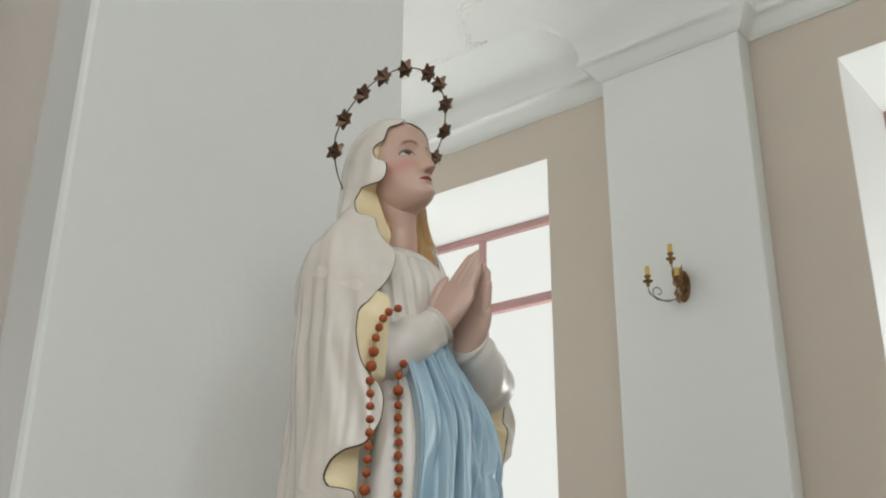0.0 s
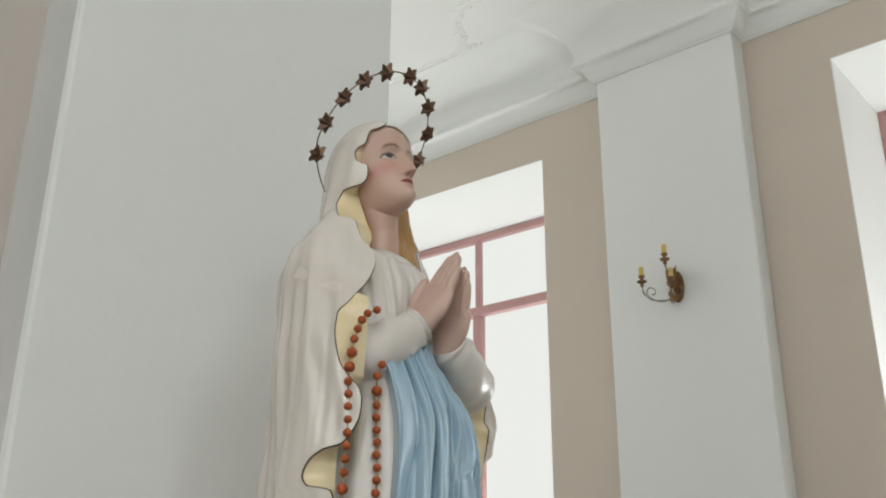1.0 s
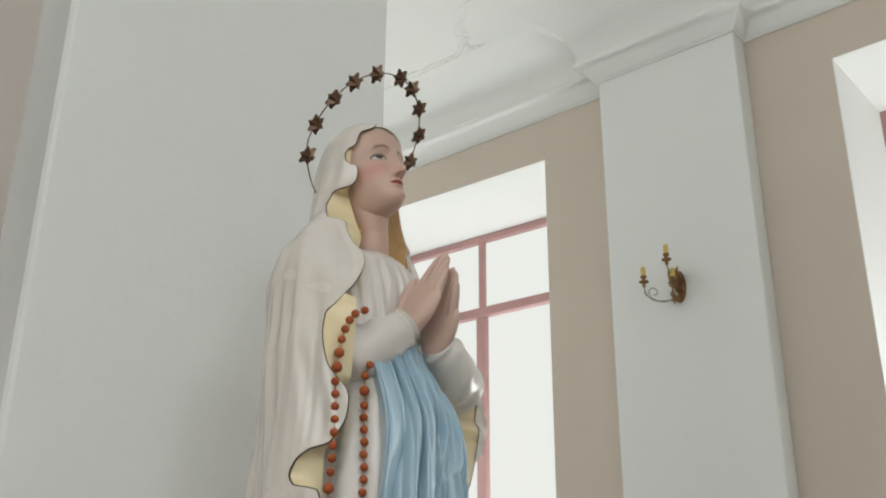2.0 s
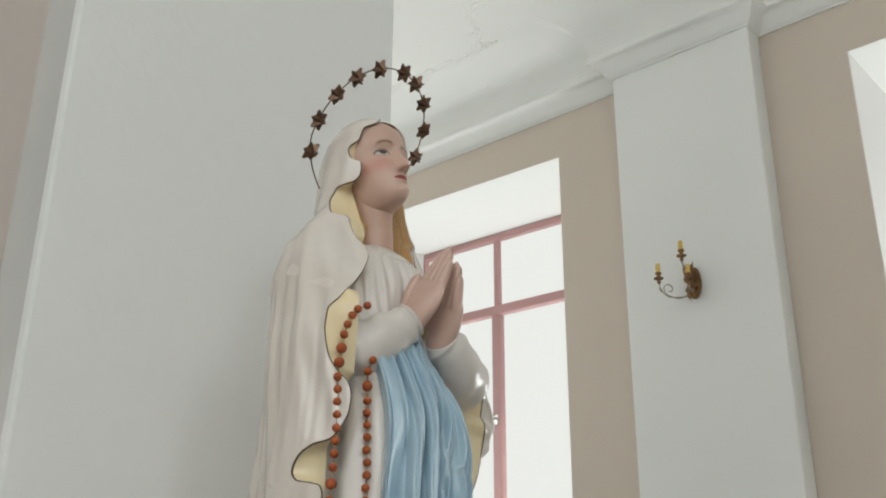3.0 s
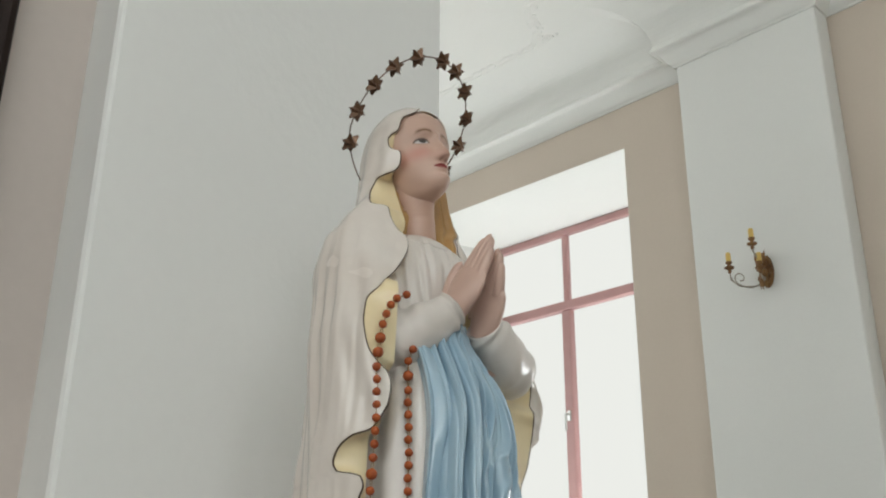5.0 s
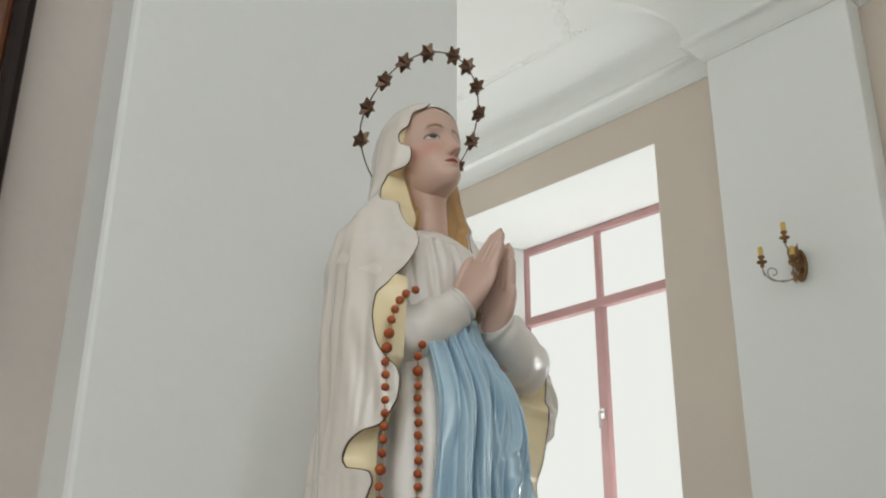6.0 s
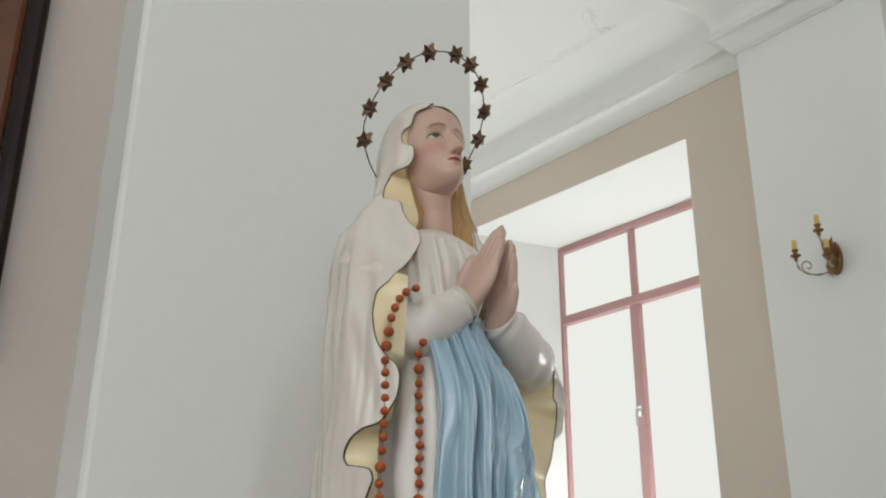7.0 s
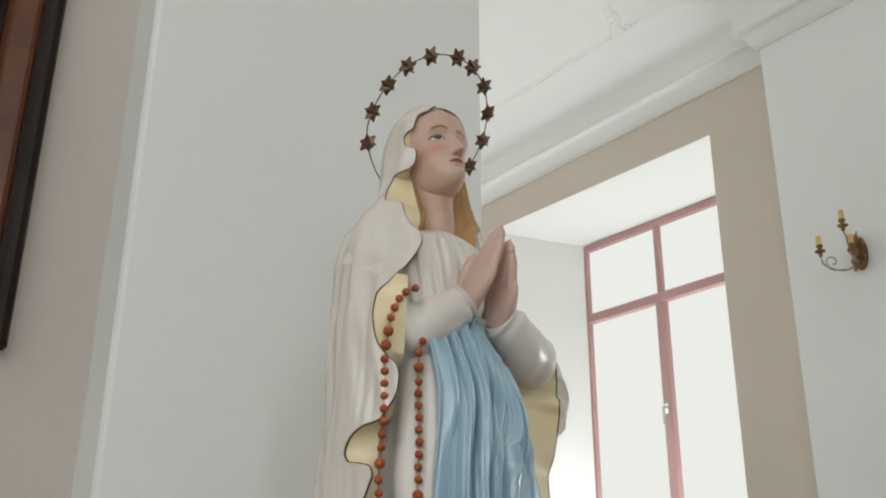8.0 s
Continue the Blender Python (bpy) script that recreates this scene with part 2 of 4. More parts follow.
# ---- windows ----
def window(name, x0, x1):
    """Red-painted frame with a transom, two upper lights and two tall casements."""
    w = tagged(new(name), "red-painted wooden window with bright panes in a deep recess", "window", kind="structure")
    w.location = (0, 0, 0)
    xm, top, tr = (x0 + x1) / 2 - 0.155, HEAD_Z + 0.015, 4.29
    part("window_frame", boxes((x0, x0 + 0.058, GLASS_Y, GLASS_Y + 0.09, SILL_Z, top), (x1 - 0.058, x1, GLASS_Y, GLASS_Y + 0.09, SILL_Z, top), (x0 + 0.058, x1 - 0.058, GLASS_Y, GLASS_Y + 0.09, top - 0.058, top), (x0 + 0.058, x1 - 0.058, GLASS_Y, GLASS_Y + 0.09, SILL_Z, SILL_Z + 0.08), bevel=0.008), WINRED, w)
    part("transom", boxes((x0 + 0.058, x1 - 0.058, GLASS_Y - 0.012, GLASS_Y + 0.085, tr - 0.038, tr + 0.038), bevel=0.012), WINRED, w)
    part("upper_mullion", boxes((xm - 0.025, xm + 0.025, GLASS_Y + 0.004, GLASS_Y + 0.08, tr + 0.038, top - 0.058), bevel=0.01), WINRED, w)
    part("mullion", boxes((xm - 0.043, xm + 0.043, GLASS_Y - 0.008, GLASS_Y + 0.08, SILL_Z + 0.08, tr - 0.038), bevel=0.014), WINRED, w)
    for a, b, c, d in ((x0 + 0.058, xm - 0.025, tr + 0.038, top - 0.058), (xm + 0.025, x1 - 0.058, tr + 0.038, top - 0.058), (x0 + 0.058, xm - 0.043, SILL_Z + 0.08, tr - 0.038), (xm + 0.043, x1 - 0.058, SILL_Z + 0.08, tr - 0.038)):
        part("pane", boxes((a, b, GLASS_Y + 0.045, GLASS_Y + 0.05, c, d)), GLASS, w)
    h = bmesh.new()
    box(h, xm - 0.016, xm + 0.016, GLASS_Y - 0.02, GLASS_Y - 0.008, 3.36, 3.44, bevel=0.004)
    sweep(h, [(xm, GLASS_Y - 0.015, 3.41), (xm, GLASS_Y - 0.05, 3.41), (xm, GLASS_Y - 0.056, 3.40), (xm, GLASS_Y - 0.056, 3.28)], [0.009, 0.009, 0.011, 0.009], 8)
    part("handle", h, STEEL, w, "brushed steel window handle")
    return w


first_window = window("window_1", -5.50, -3.55)
for piece in first_window.children:     # its head and transom sag a little towards one side
    for v in piece.data.vertices:
        if v.co.z > 4.0:
            v.co.z -= 0.024 * (v.co.x + 4.85)
window("window_2", -1.47, 0.55)


# ---- the statue ----
class Cast:
    """Collects smooth grids of points into one mesh with several paints."""

    def __init__(self):
        self.v, self.f, self.m, self.c, self.count = [], [], [], [], 0

    def grid(self, p, mat, wrap=False, flip=False, colour=None):
        r, k, _ = p.shape
        idx = np.arange(r * k).reshape(r, k) + self.count
        nxt = np.roll(idx, -1, 1) if wrap else idx[:, 1:]
        a = idx if wrap else idx[:, :-1]
        q = np.stack([a[:-1], nxt[:-1], nxt[1:], a[1:]], -1).reshape(-1, 4)
        self.v.append(p.reshape(-1, 3))
        self.f.append(q[:, ::-1] if flip else q)
        self.m.append(np.full(len(q), mat))
        self.c.append(np.ones((r * k, 3)) * 0.5 if colour is None else colour.reshape(-1, 3))
        self.count += r * k

    def tube(self, line, radius, mat, n=8, colour=None):
        line = np.asarray(line, float)
        radius = np.broadcast_to(np.asarray(radius, float), len(line))
        d = np.gradient(line, axis=0)
        d /= np.linalg.norm(d, axis=1, keepdims=True) + 1e-9
        ref = np.array((0.31, 0.22, 0.93)) if abs(d[0, 2]) < 0.8 else np.array((0.9, 0.3, 0.1))
        s = np.cross(d, ref)
        s /= np.linalg.norm(s, axis=1, keepdims=True)
        t = np.cross(d, s)
        a = np.linspace(0, 2 * np.pi, n, endpoint=False)
        p = line[:, None] + radius[:, None, None] * (s[:, None] * np.cos(a)[None, :, None] + t[:, None] * np.sin(a)[None, :, None])
        self.grid(p, mat, wrap=True, colour=None if colour is None else np.broadcast_to(colour, p.shape))

    def mesh(self, name, mats):
        v, f = np.concatenate(self.v), np.concatenate(self.f)
        me = bpy.data.meshes.new(name)
        me.vertices.add(len(v))
        me.vertices.foreach_set("co", v.astype(np.float32).ravel())
        me.loops.add(len(f) * 4)
        me.loops.foreach_set("vertex_index", f.astype(np.int32).ravel())
        me.polygons.add(len(f))
        me.polygons.foreach_set("loop_start", np.arange(len(f), dtype=np.int32) * 4)
        me.polygons.foreach_set("material_index", np.concatenate(self.m).astype(np.int32))
        for m in mats:
            me.materials.append(m)
        col = np.concatenate(self.c)
        layer = me.color_attributes.new("paint", "FLOAT_COLOR", "POINT")
        layer.data.foreach_set("color", np.hstack([col, np.ones((len(col), 1))]).astype(np.float32).ravel())
        me.update(calc_edges=True)
        me.validate()
        me.shade_smooth()
        return me


def curve(rows):
    """A smooth function through (z, value, value...) rows, rising in z (monotone cubic)."""
    rows = np.array(sorted(map(tuple, rows)), float)
    x, y = rows[:, 0], rows[:, 1:]
    h = np.diff(x)[:, None]
    s = np.diff(y, axis=0) / h
    m = np.zeros_like(y)
    m[0], m[-1] = s[0], s[-1]
    same = s[:-1] * s[1:] > 0
    m[1:-1] = np.where(same, 2 * s[:-1] * s[1:] / np.where(same, s[:-1] + s[1:], 1), 0)

    def at(q):
        q = np.clip(np.asarray(q, float), x[0], x[-1])
        i = np.clip(np.searchsorted(x, q) - 1, 0, len(x) - 2)
        t = ((q - x[i]) / h[i, 0])[..., None]
        hh = h[i]
        return (2 * t**3 - 3 * t**2 + 1) * y[i] + (t**3 - 2 * t**2 + t) * hh * m[i] + (3 * t**2 - 2 * t**3) * y[i + 1] + (t**3 - t**2) * hh * m[i + 1]

    return at


def bell(x, s):
    return np.exp(-0.5 * (x / s) ** 2)


def ridge(x, k):
    """Rounded crests with tight valleys."""
    return 2 * np.abs(np.sin(x)) ** k - 1


STATUE_X, STATUE_Y = -1.05, 1.20
M_WHITE, M_GOWN, M_BLUE, M_YELLOW, M_LINE, M_SKIN, M_HAIR = range(7)
cast = Cast()

# gown: front is +x, her right side is -y; rows of z, centre x, half depth, half width
GOWN_ROWS = curve([(1.06, 0.03, 0.175, 0.175), (1.5, 0.03, 0.17, 0.165), (1.80, 0.033, 0.163, 0.150), (1.93, 0.035, 0.150, 0.138), (2.00, 0.033, 0.125, 0.125), (2.05, 0.030, 0.100, 0.118), (2.11, 0.020, 0.085, 0.118), (2.17, 0.012, 0.083, 0.120), (2.205, 0.006, 0.074, 0.110), (2.228, 0.004, 0.061, 0.086), (2.240, 0.002, 0.050, 0.060), (2.246, 0.0, 0.043, 0.046)])


# the waist draws in on her left, under the forearm
HIP = curve([(1.06, 0.0), (1.75, 0.002), (1.82, -0.004), (1.88, -0.004), (1.94, -0.012), (1.99, -0.035), (2.04, -0.054), (2.09, -0.058), (2.14, -0.035), (2.20, 0.0), (2.246, 0.0)])


def gown(th, z, out=0.0):
    c = GOWN_ROWS(z)
    low = np.clip((2.06 - z) / 0.12, 0, 1)
    pleat = low * (0.0035 * np.sin(11 * th + 1.2 * np.sin(3 * z * 6)) + 0.0025 * np.sin(23 * th + 2))
    gather = (1 - low) * np.clip((2.245 - z) / 0.05, 0, 1) * 0.0024 * (np.sin(23 * th + 3 * np.sin(2.3 * th) + 3 * np.sin(z * 9)) + 0.6 * np.sin(41 * th + 1))
    d = out + pleat + gather - 0.027 * low * bell(th - 0.85, 0.5) + HIP(z)[..., 0] * bell(th - 0.9, 0.6)
    slim = 1 - 0.15 * low * np.clip(np.sin(th), 0, 1)
    return np.stack([c[..., 0] + (c[..., 1] + d) * np.cos(th), (c[..., 2] * slim + d) * np.sin(th), z], -1)


zz = np.concatenate([np.linspace(1.06, 1.74, 40), np.linspace(1.745, 2.246, 240)])
th = np.linspace(-np.pi, np.pi, 420, endpoint=False)
T, Z = np.meshgrid(th, zz)
cast.grid(gown(T, Z), M_GOWN, wrap=True)

# neckline roll
a = np.linspace(-2.4, 2.4, 120)
nz = 2.228 - 0.010 * np.cos(a) + 0.002 * np.sin(17 * a)
cast.tube(gown(a, nz, 0.0), 0.0014, M_GOWN)

# blue sash: hangs down the front from the waist in deep folds
SASH = curve([(1.06, -0.86, 0.75), (1.80, -0.80, 0.72), (1.90, -0.78, 0.72), (1.97, -0.82, 0.72), (2.03, -0.86, 0.80), (2.085, -0.60, 0.95)])
zz = np.concatenate([np.linspace(1.06, 1.74, 50), np.linspace(1.745, 2.085, 190)])
uu = np.linspace(0, 1, 330)
U, Z = np.meshgrid(uu, zz)
lim = SASH(Z)
T = lim[..., 0] + (lim[..., 1] - lim[..., 0]) * U
wob = 0.20 * np.sin(7.5 * Z + 2) + 0.10 * np.sin(21 * Z + 5 * U)
amp = 0.0075 + 0.0050 * np.clip((2.06 - Z) / 0.2, 0, 1)
uw = U + 0.020 * np.sin(17 * U + 1) + 0.012 * np.sin(31 * U)
folds = (1 - 0.65 * np.clip((U - 0.30) / 0.15, 0, 1)) * amp * (0.75 + 0.5 * np.sin(11 * U + 2) ** 2) * ridge(np.pi * (8.3 * uw + wob), 0.62)
folds += 0.0026 * ridge(np.pi * (19.7 * uw + 1.7 * wob + 0.6 * np.sin(9 * Z + 9 * U)), 0.9)
# thin slanting crests that fan out over her left hip
fan = 14.5 * uw - 9.0 * (Z - 1.95) + 0.35 * np.sin(23 * Z + 9 * U) + 0.15 * np.sin(41 * Z + 3)
near = np.abs((fan + 0.5) % 1 - 0.5)
folds += (0.0100 * np.exp(-(near / 0.16) ** 2) - 0.003) * np.clip((U - 0.28) / 0.12, 0, 1) * (0.7 + 0.3 * np.sin(33 * Z + 14 * U)) * np.clip((2.04 - Z) / 0.05, 0.15, 1)
edge = np.clip(np.minimum(U, 1 - U) / 0.03, 0, 1)
P = gown(T, Z, 0.016 * edge ** 0.5 - 0.003 + folds * edge)
cast.grid(P, M_BLUE)

# cloak: one sheet from her right hem round the back to her left hem, over the head as a hood
CLOAK = curve([(1.06, 0.03, 0.0, 0.165, 0.205), (1.70, 0.03, 0.0, 0.160, 0.203), (1.90, 0.03, 0.0, 0.156, 0.202), (2.05, 0.026, 0.0, 0.152, 0.200), (2.13, 0.014, 0.0, 0.142, 0.195), (2.20, 0.002, 0.0, 0.124, 0.182), (2.25, -0.003, 0.0, 0.112, 0.166), (2.285, -0.004, 0.0, 0.102, 0.132), (2.31, -0.004, 0.001, 0.095, 0.102), (2.34, -0.002, 0.001, 0.090, 0.083), (2.38, 0.0, 0.0, 0.086, 0.076), (2.42, 0.0, -0.004, 0.082, 0.073), (2.447, 0.002, -0.009, 0.074, 0.067), (2.468, 0.006, -0.013, 0.060, 0.055), (2.483, 0.009, -0.016, 0.040, 0.038), (2.4895, 0.010, -0.018, 0.019, 0.018), (2.491, 0.010, -0.018, 0.002, 0.002)])
HEM_R = curve([(1.06, 40), (1.45, 52), (1.6, 48), (1.7, 62), (1.745, 66), (1.77, 63), (1.7883, 60.5), (1.8002, 59), (1.8127, 60.2), (1.8166, 64.5), (1.8212, 71.5), (1.8351, 74.2), (1.8548, 71.5), (1.8713, 64), (1.8779, 56.5), (1.895, 52), (1.9174, 49.5), (1.9431, 48.8), (1.9609, 50.2), (1.9734, 53.8), (1.9965, 58.2), (2.0242, 60.2), (2.0512, 61.2), (2.0756, 60.8), (2.098, 55.5), (2.1316, 47.2), (2.1751, 38.5), (2.1994, 35.5), (2.2133, 36.2), (2.2245, 42), (2.2482, 48.5), (2.266, 52.2), (2.2713, 56.5), (2.2732, 61), (2.2759, 68.8), (2.2871, 75.5), (2.3246, 91.5), (2.3431, 89.8), (2.3477, 79), (2.3523, 68.2), (2.3635, 63.2), (2.378, 62.5), (2.3866, 63.8), (2.3918, 71.2), (2.3997, 76.5), (2.4136, 78), (2.4228, 74), (2.43, 65.2), (2.4452, 61.5), (2.4557, 58), (2.463, 43.8), (2.4834, 21.2), (2.488, 9), (2.491, 0)])
HEM_L = curve([(1.06, 60), (1.6, 72), (1.8, 84), (1.854, 86), (1.899, 81), (1.955, 79), (1.972, 75), (1.995, 81), (2.018, 79), (2.035, 73), (2.048, 78), (2.064, 78), (2.085, 80), (2.12, 92), (2.15, 84), (2.175, 60), (2.19, 40), (2.205, 34), (2.222, 40), (2.245, 48), (2.27, 65), (2.3, 83), (2.323, 84), (2.35, 84), (2.38, 88), (2.41, 90), (2.43, 80), (2.4452, 66), (2.4557, 52), (2.463, 40), (2.4834, 14), (2.488, 6), (2.491, 0)])
RIM_R = curve([(1.06, 1.05), (1.75, 1.10), (1.85, 1.13), (1.94, 1.12), (2.03, 1.12), (2.10, 1.02), (2.16, 0.90), (2.205, 0.80), (2.25, 0.82), (2.29, 0.92), (2.33, 1.0), (2.36, 1.0), (2.40, 1.04), (2.44, 1.0), (2.491, 1.0)])
RIM_L = curve([(1.06, 1.05), (1.75, 1.10), (1.84, 1.08), (1.90, 1.13), (1.98, 1.19), (2.05, 1.18), (2.10, 1.06), (2.16, 0.84), (2.205, 0.68), (2.24, 0.59), (2.27, 0.62), (2.30, 0.85), (2.33, 0.94), (2.37, 0.93), (2.44, 0.93), (2.475, 1.0), (2.491, 1.0)])
FOLDS = [(46, 3.5, 0.005, 0.6), (56, 4, 0.006, 0.7), (66, 4, 0.004, 0.9), (74, 5, 0.004, 0.5), (86, 6, 0.005, 0.2), (99, 4, 0.005, 0.35), (110, 6, 0.007, -0.1), (121, 4, 0.006, 0.15), (131, 5, 0.007, 0.0), (142, 5, 0.008, 0.2), (154, 6, 0.008, 0.3), (168, 6, 0.007, 0.0), (182, 7, 0.008, 0.0), (200, 8, 0.008, 0.3), (220, 7, 0.008, -0.2), (240, 7, 0.007, 0.2), (262, 6, 0.006, 0.2), (276, 5, 0.006, 0.1)]


def eased(f, width=0.05):
    """The same curve with its quick waves smoothed away."""
    zs = np.linspace(1.06, 2.491, 400)
    v = f(zs)[:, 0]
    w = np.exp(-0.5 * ((zs[:, None] - zs[None]) / width) ** 2)
    sm = (w * v[None]).sum(1) / w.sum(1)
    return lambda z: np.interp(z, zs, sm)


EASY_R, EASY_L = eased(HEM_R), eased(HEM_L)
# the cloak lies closer or fuller over her right shoulder, arm and back
SIDE = curve([(1.06, -0.017), (1.75, -0.0166), (1.85, -0.0150), (1.95, -0.0142), (2.05, -0.0140), (2.13, -0.0066), (2.18, -0.0005), (2.22, -0.0030), (2.25, -0.0185), (2.28, -0.0200), (2.31, -0.0040), (2.34, 0.0069), (2.38, 0.0105), (2.42, 0.0074), (2.46, 0.0027), (2.491, 0.0)])


def cloak(th, z, out=0.0):
    """th: degrees from the front, by her right side."""
    c = CLOAK(z)
    hr, hl = EASY_R(z), 360 - EASY_L(z)
    k = 1 + (RIM_R(z)[..., 0] - 1) * np.exp(-np.clip(th - hr, 0, 999) / 38) + (RIM_L(z)[..., 0] - 1) * np.exp(-np.clip(hl - th, 0, 999) / 38)
    body = np.clip((2.31 - z) / 0.26, 0, 1)
    body = body * body * (3 - 2 * body)
    hood = np.clip((z - 2.27) / 0.05, 0, 1) * np.clip((2.46 - z) / 0.06, 0, 1)
    d = 0 * z
    for t0, w, a, drift in FOLDS:
        d = d + 1.35 * a * body * (1 + 0.6 * np.clip((2.15 - z) / 0.4, 0, 1)) * bell(th - t0 - 22 * drift * (z - 2.0) / 0.3 - 2.5 * np.sin(z * 17 + t0), w * (1 + 0.3 * np.sin(z * 9 + t0)))
    for t0, w, a in ((82, 6, 0.0035), (104, 7, 0.005), (131, 8, 0.004), (160, 9, 0.004), (235, 9, 0.004), (262, 7, 0.004)):
        d = d + a * hood * bell(th - t0 - 70 * (2.36 - z), w)
    d = d + body * 0.0009 * np.sin(0.62 * th + 4 * np.sin(z * 5 + 0.05 * th)) * np.sin(0.11 * th + z * 4) ** 2 + body * 0.0003 * np.sin(1.27 * th + 3 * np.sin(z * 8 + 0.03 * th)) * np.sin(0.17 * th + z * 9 + 1) ** 2 + out - 0.009 * body
    turn_in = np.clip((th - 72) / 45, 0, 1)
    d = d + SIDE(z)[..., 0] * turn_in * turn_in * (3 - 2 * turn_in) * np.clip((250 - th) / 60, 0, 1)
    # the rim rolls slightly
    rad = np.radians(th)
    return np.stack([c[..., 0] + (c[..., 2] * k + d) * np.cos(rad), c[..., 1] - (c[..., 3] * k + d) * np.sin(rad), z], -1)


zz = np.concatenate([np.linspace(1.06, 1.70, 50), np.linspace(1.7025, 2.476, 380), np.linspace(2.4775, 2.491, 8)])
uu = np.linspace(0, 1, 360)
U, Z = np.meshgrid(uu, zz)
hr, hl = HEM_R(Z)[..., 0], 360 - HEM_L(Z)[..., 0]
T = hr + (hl - hr) * U
thin = 0.005
outer = cloak(T, Z)
inner = cloak(T, Z, -thin * (Z < 2.475) - 0.0005)
cast.grid(outer, M_WHITE, flip=False)
cast.grid(inner, M_YELLOW, flip=True)
# the cloak's edges
for col in (0, -1):
    cast.grid(np.stack([outer[:, col], (outer[:, col] + inner[:, col]) / 2, inner[:, col]], 1), M_WHITE)
# painted line along both hems
low = zz < 2.4765
for col, zk, rk in ((0, [1.95, 2.05, 2.25], [0.0019, 0.0013, 0.0012]), (-1, [1.92, 1.935, 2.06, 2.08, 2.19, 2.28, 2.30], [0.0004, 0.0012, 0.0012, 0.0004, 0.0009, 0.0008, 0.0003])):
    cast.tube((outer[low, col] + inner[low, col]) / 2, np.interp(zz[low], zk, rk), M_LINE, n=8)


# turned-in lining beside her right hem
mask = (zz > 1.70) & (zz < 2.472)
e = (outer[mask, 0] + inner[mask, 0]) / 2
zr = zz[mask]
CORE = curve([(1.70, 0.095, -0.165), (1.80, 0.100, -0.170), (1.872, 0.100, -0.168), (1.90, 0.092, -0.140), (1.965, 0.090, -0.132), (1.985, 0.122, -0.143), (2.09, 0.125, -0.141), (2.115, 0.110, -0.130), (2.14, 0.040, -0.090), (2.21, 0.040, -0.070), (2.2435, 0.055, -0.0675), (2.29, 0.030, -0.057), (2.3413, 0.003, -0.047), (2.371, -0.006, -0.045), (2.395, 0.010, -0.048), (2.42, 0.022, -0.048), (2.475, 0.020, -0.030)])
core = np.concatenate([CORE(zr), zr[:, None]], 1)
s = np.linspace(0, 1, 24)[None, :, None]
strip = e[:, None] * (1 - s) + core[:, None] * s
strip[..., 1] -= 0.004 * np.sin(np.pi * s[..., 0]) * (1 + np.sin(zr * 60))[:, None]
cast.grid(strip, M_YELLOW)
# brown hair between the lining and the neck
zh = np.linspace(2.235, 2.39, 90)
ch = CORE(zh)
sh = np.linspace(0, 1, 40)
deep = np.stack([np.full_like(zh, 0.004), np.full_like(zh, -0.026)], -1)
lock = ch[:, None] * (1 - sh[None, :, None]) + deep[:, None] * sh[None, :, None]
lock = np.concatenate([lock, np.broadcast_to(zh[:, None, None], (90, 40, 1))], -1)
lock[..., 0] += 0.0022 * np.sin(26 * sh[None] + 40 * zh[:, None]) - 0.002
cast.grid(lock, M_HAIR)
# white turned-back scallops and lining at her left hem
mask = (zz > 1.70) & (zz < 2.10)
e = (outer[mask, -1] + inner[mask, -1]) / 2
zr = zz[mask]
core = np.stack([np.full_like(zr, 0.07), np.full_like(zr, 0.11), zr], -1)
strip = e[:, None] * (1 - s) + core[:, None] * s
cast.grid(strip, M_YELLOW)
tgt = cloak(360 - EASY_L(zr), zr, 0.005 + 0.004 * np.sin(zr * 70))
tgt = e + (tgt + np.array((0.006, 0.006, -0.004)) - e) * (np.clip((zr - 1.92) / 0.02, 0, 1) * np.clip((2.07 - zr) / 0.03, 0, 1))[:, None]
strip = e[:, None] * (1 - s) + tgt[:, None] * s + np.array((-0.003, 0.003, 0)) * np.sin(np.pi * s)
cast.grid(strip, M_WHITE)

mask2 = (zz > 2.17) & (zz < 2.40)
e2 = (outer[mask2, -1] + inner[mask2, -1]) / 2
zq = zz[mask2]
core2 = np.stack([np.interp(zq, [2.17, 2.26, 2.40], [0.03, 0.012, 0.0]), np.interp(zq, [2.17, 2.24, 2.40], [0.06, 0.034, 0.030]), zq], -1)
strip2 = e2[:, None] * (1 - s) + core2[:, None] * s
strip2[..., 0] += 0.003 * np.sin(14 * s[..., 0] + 30 * zq[:, None])
cast.grid(strip2, M_HAIR)

# head
YAW, PITCH, ROLL = 2, 15, 2
turn = Euler((radians(ROLL), 0, 0)).to_matrix()
turn = Euler((0, 0, radians(YAW))).to_matrix() @ Euler((0, radians(-PITCH), 0)).to_matrix() @ turn
HR = np.array(turn)
HO = np.array((0.0112, -0.0113, 2.3989))
HEAD = curve([(-0.0985, 0.001, 0.001, 0.001), (-0.0975, 0.030, 0.012, 0.02), (-0.094, 0.050, 0.021, 0.03), (-0.082, 0.0585, 0.033, 0.04), (-0.065, 0.0615, 0.042, 0.05), (-0.045, 0.0625, 0.048, 0.06), (-0.02, 0.064, 0.053, 0.068), (0.0, 0.064, 0.058, 0.072), (0.03, 0.069, 0.0625, 0.072), (0.055, 0.069, 0.063, 0.066), (0.072, 0.059, 0.056, 0.055), (0.084, 0.038, 0.038, 0.036), (0.089, 0.004, 0.004, 0.005)])
uu = np.concatenate([[-0.0985], np.linspace(-0.0975, 0.089, 210)])
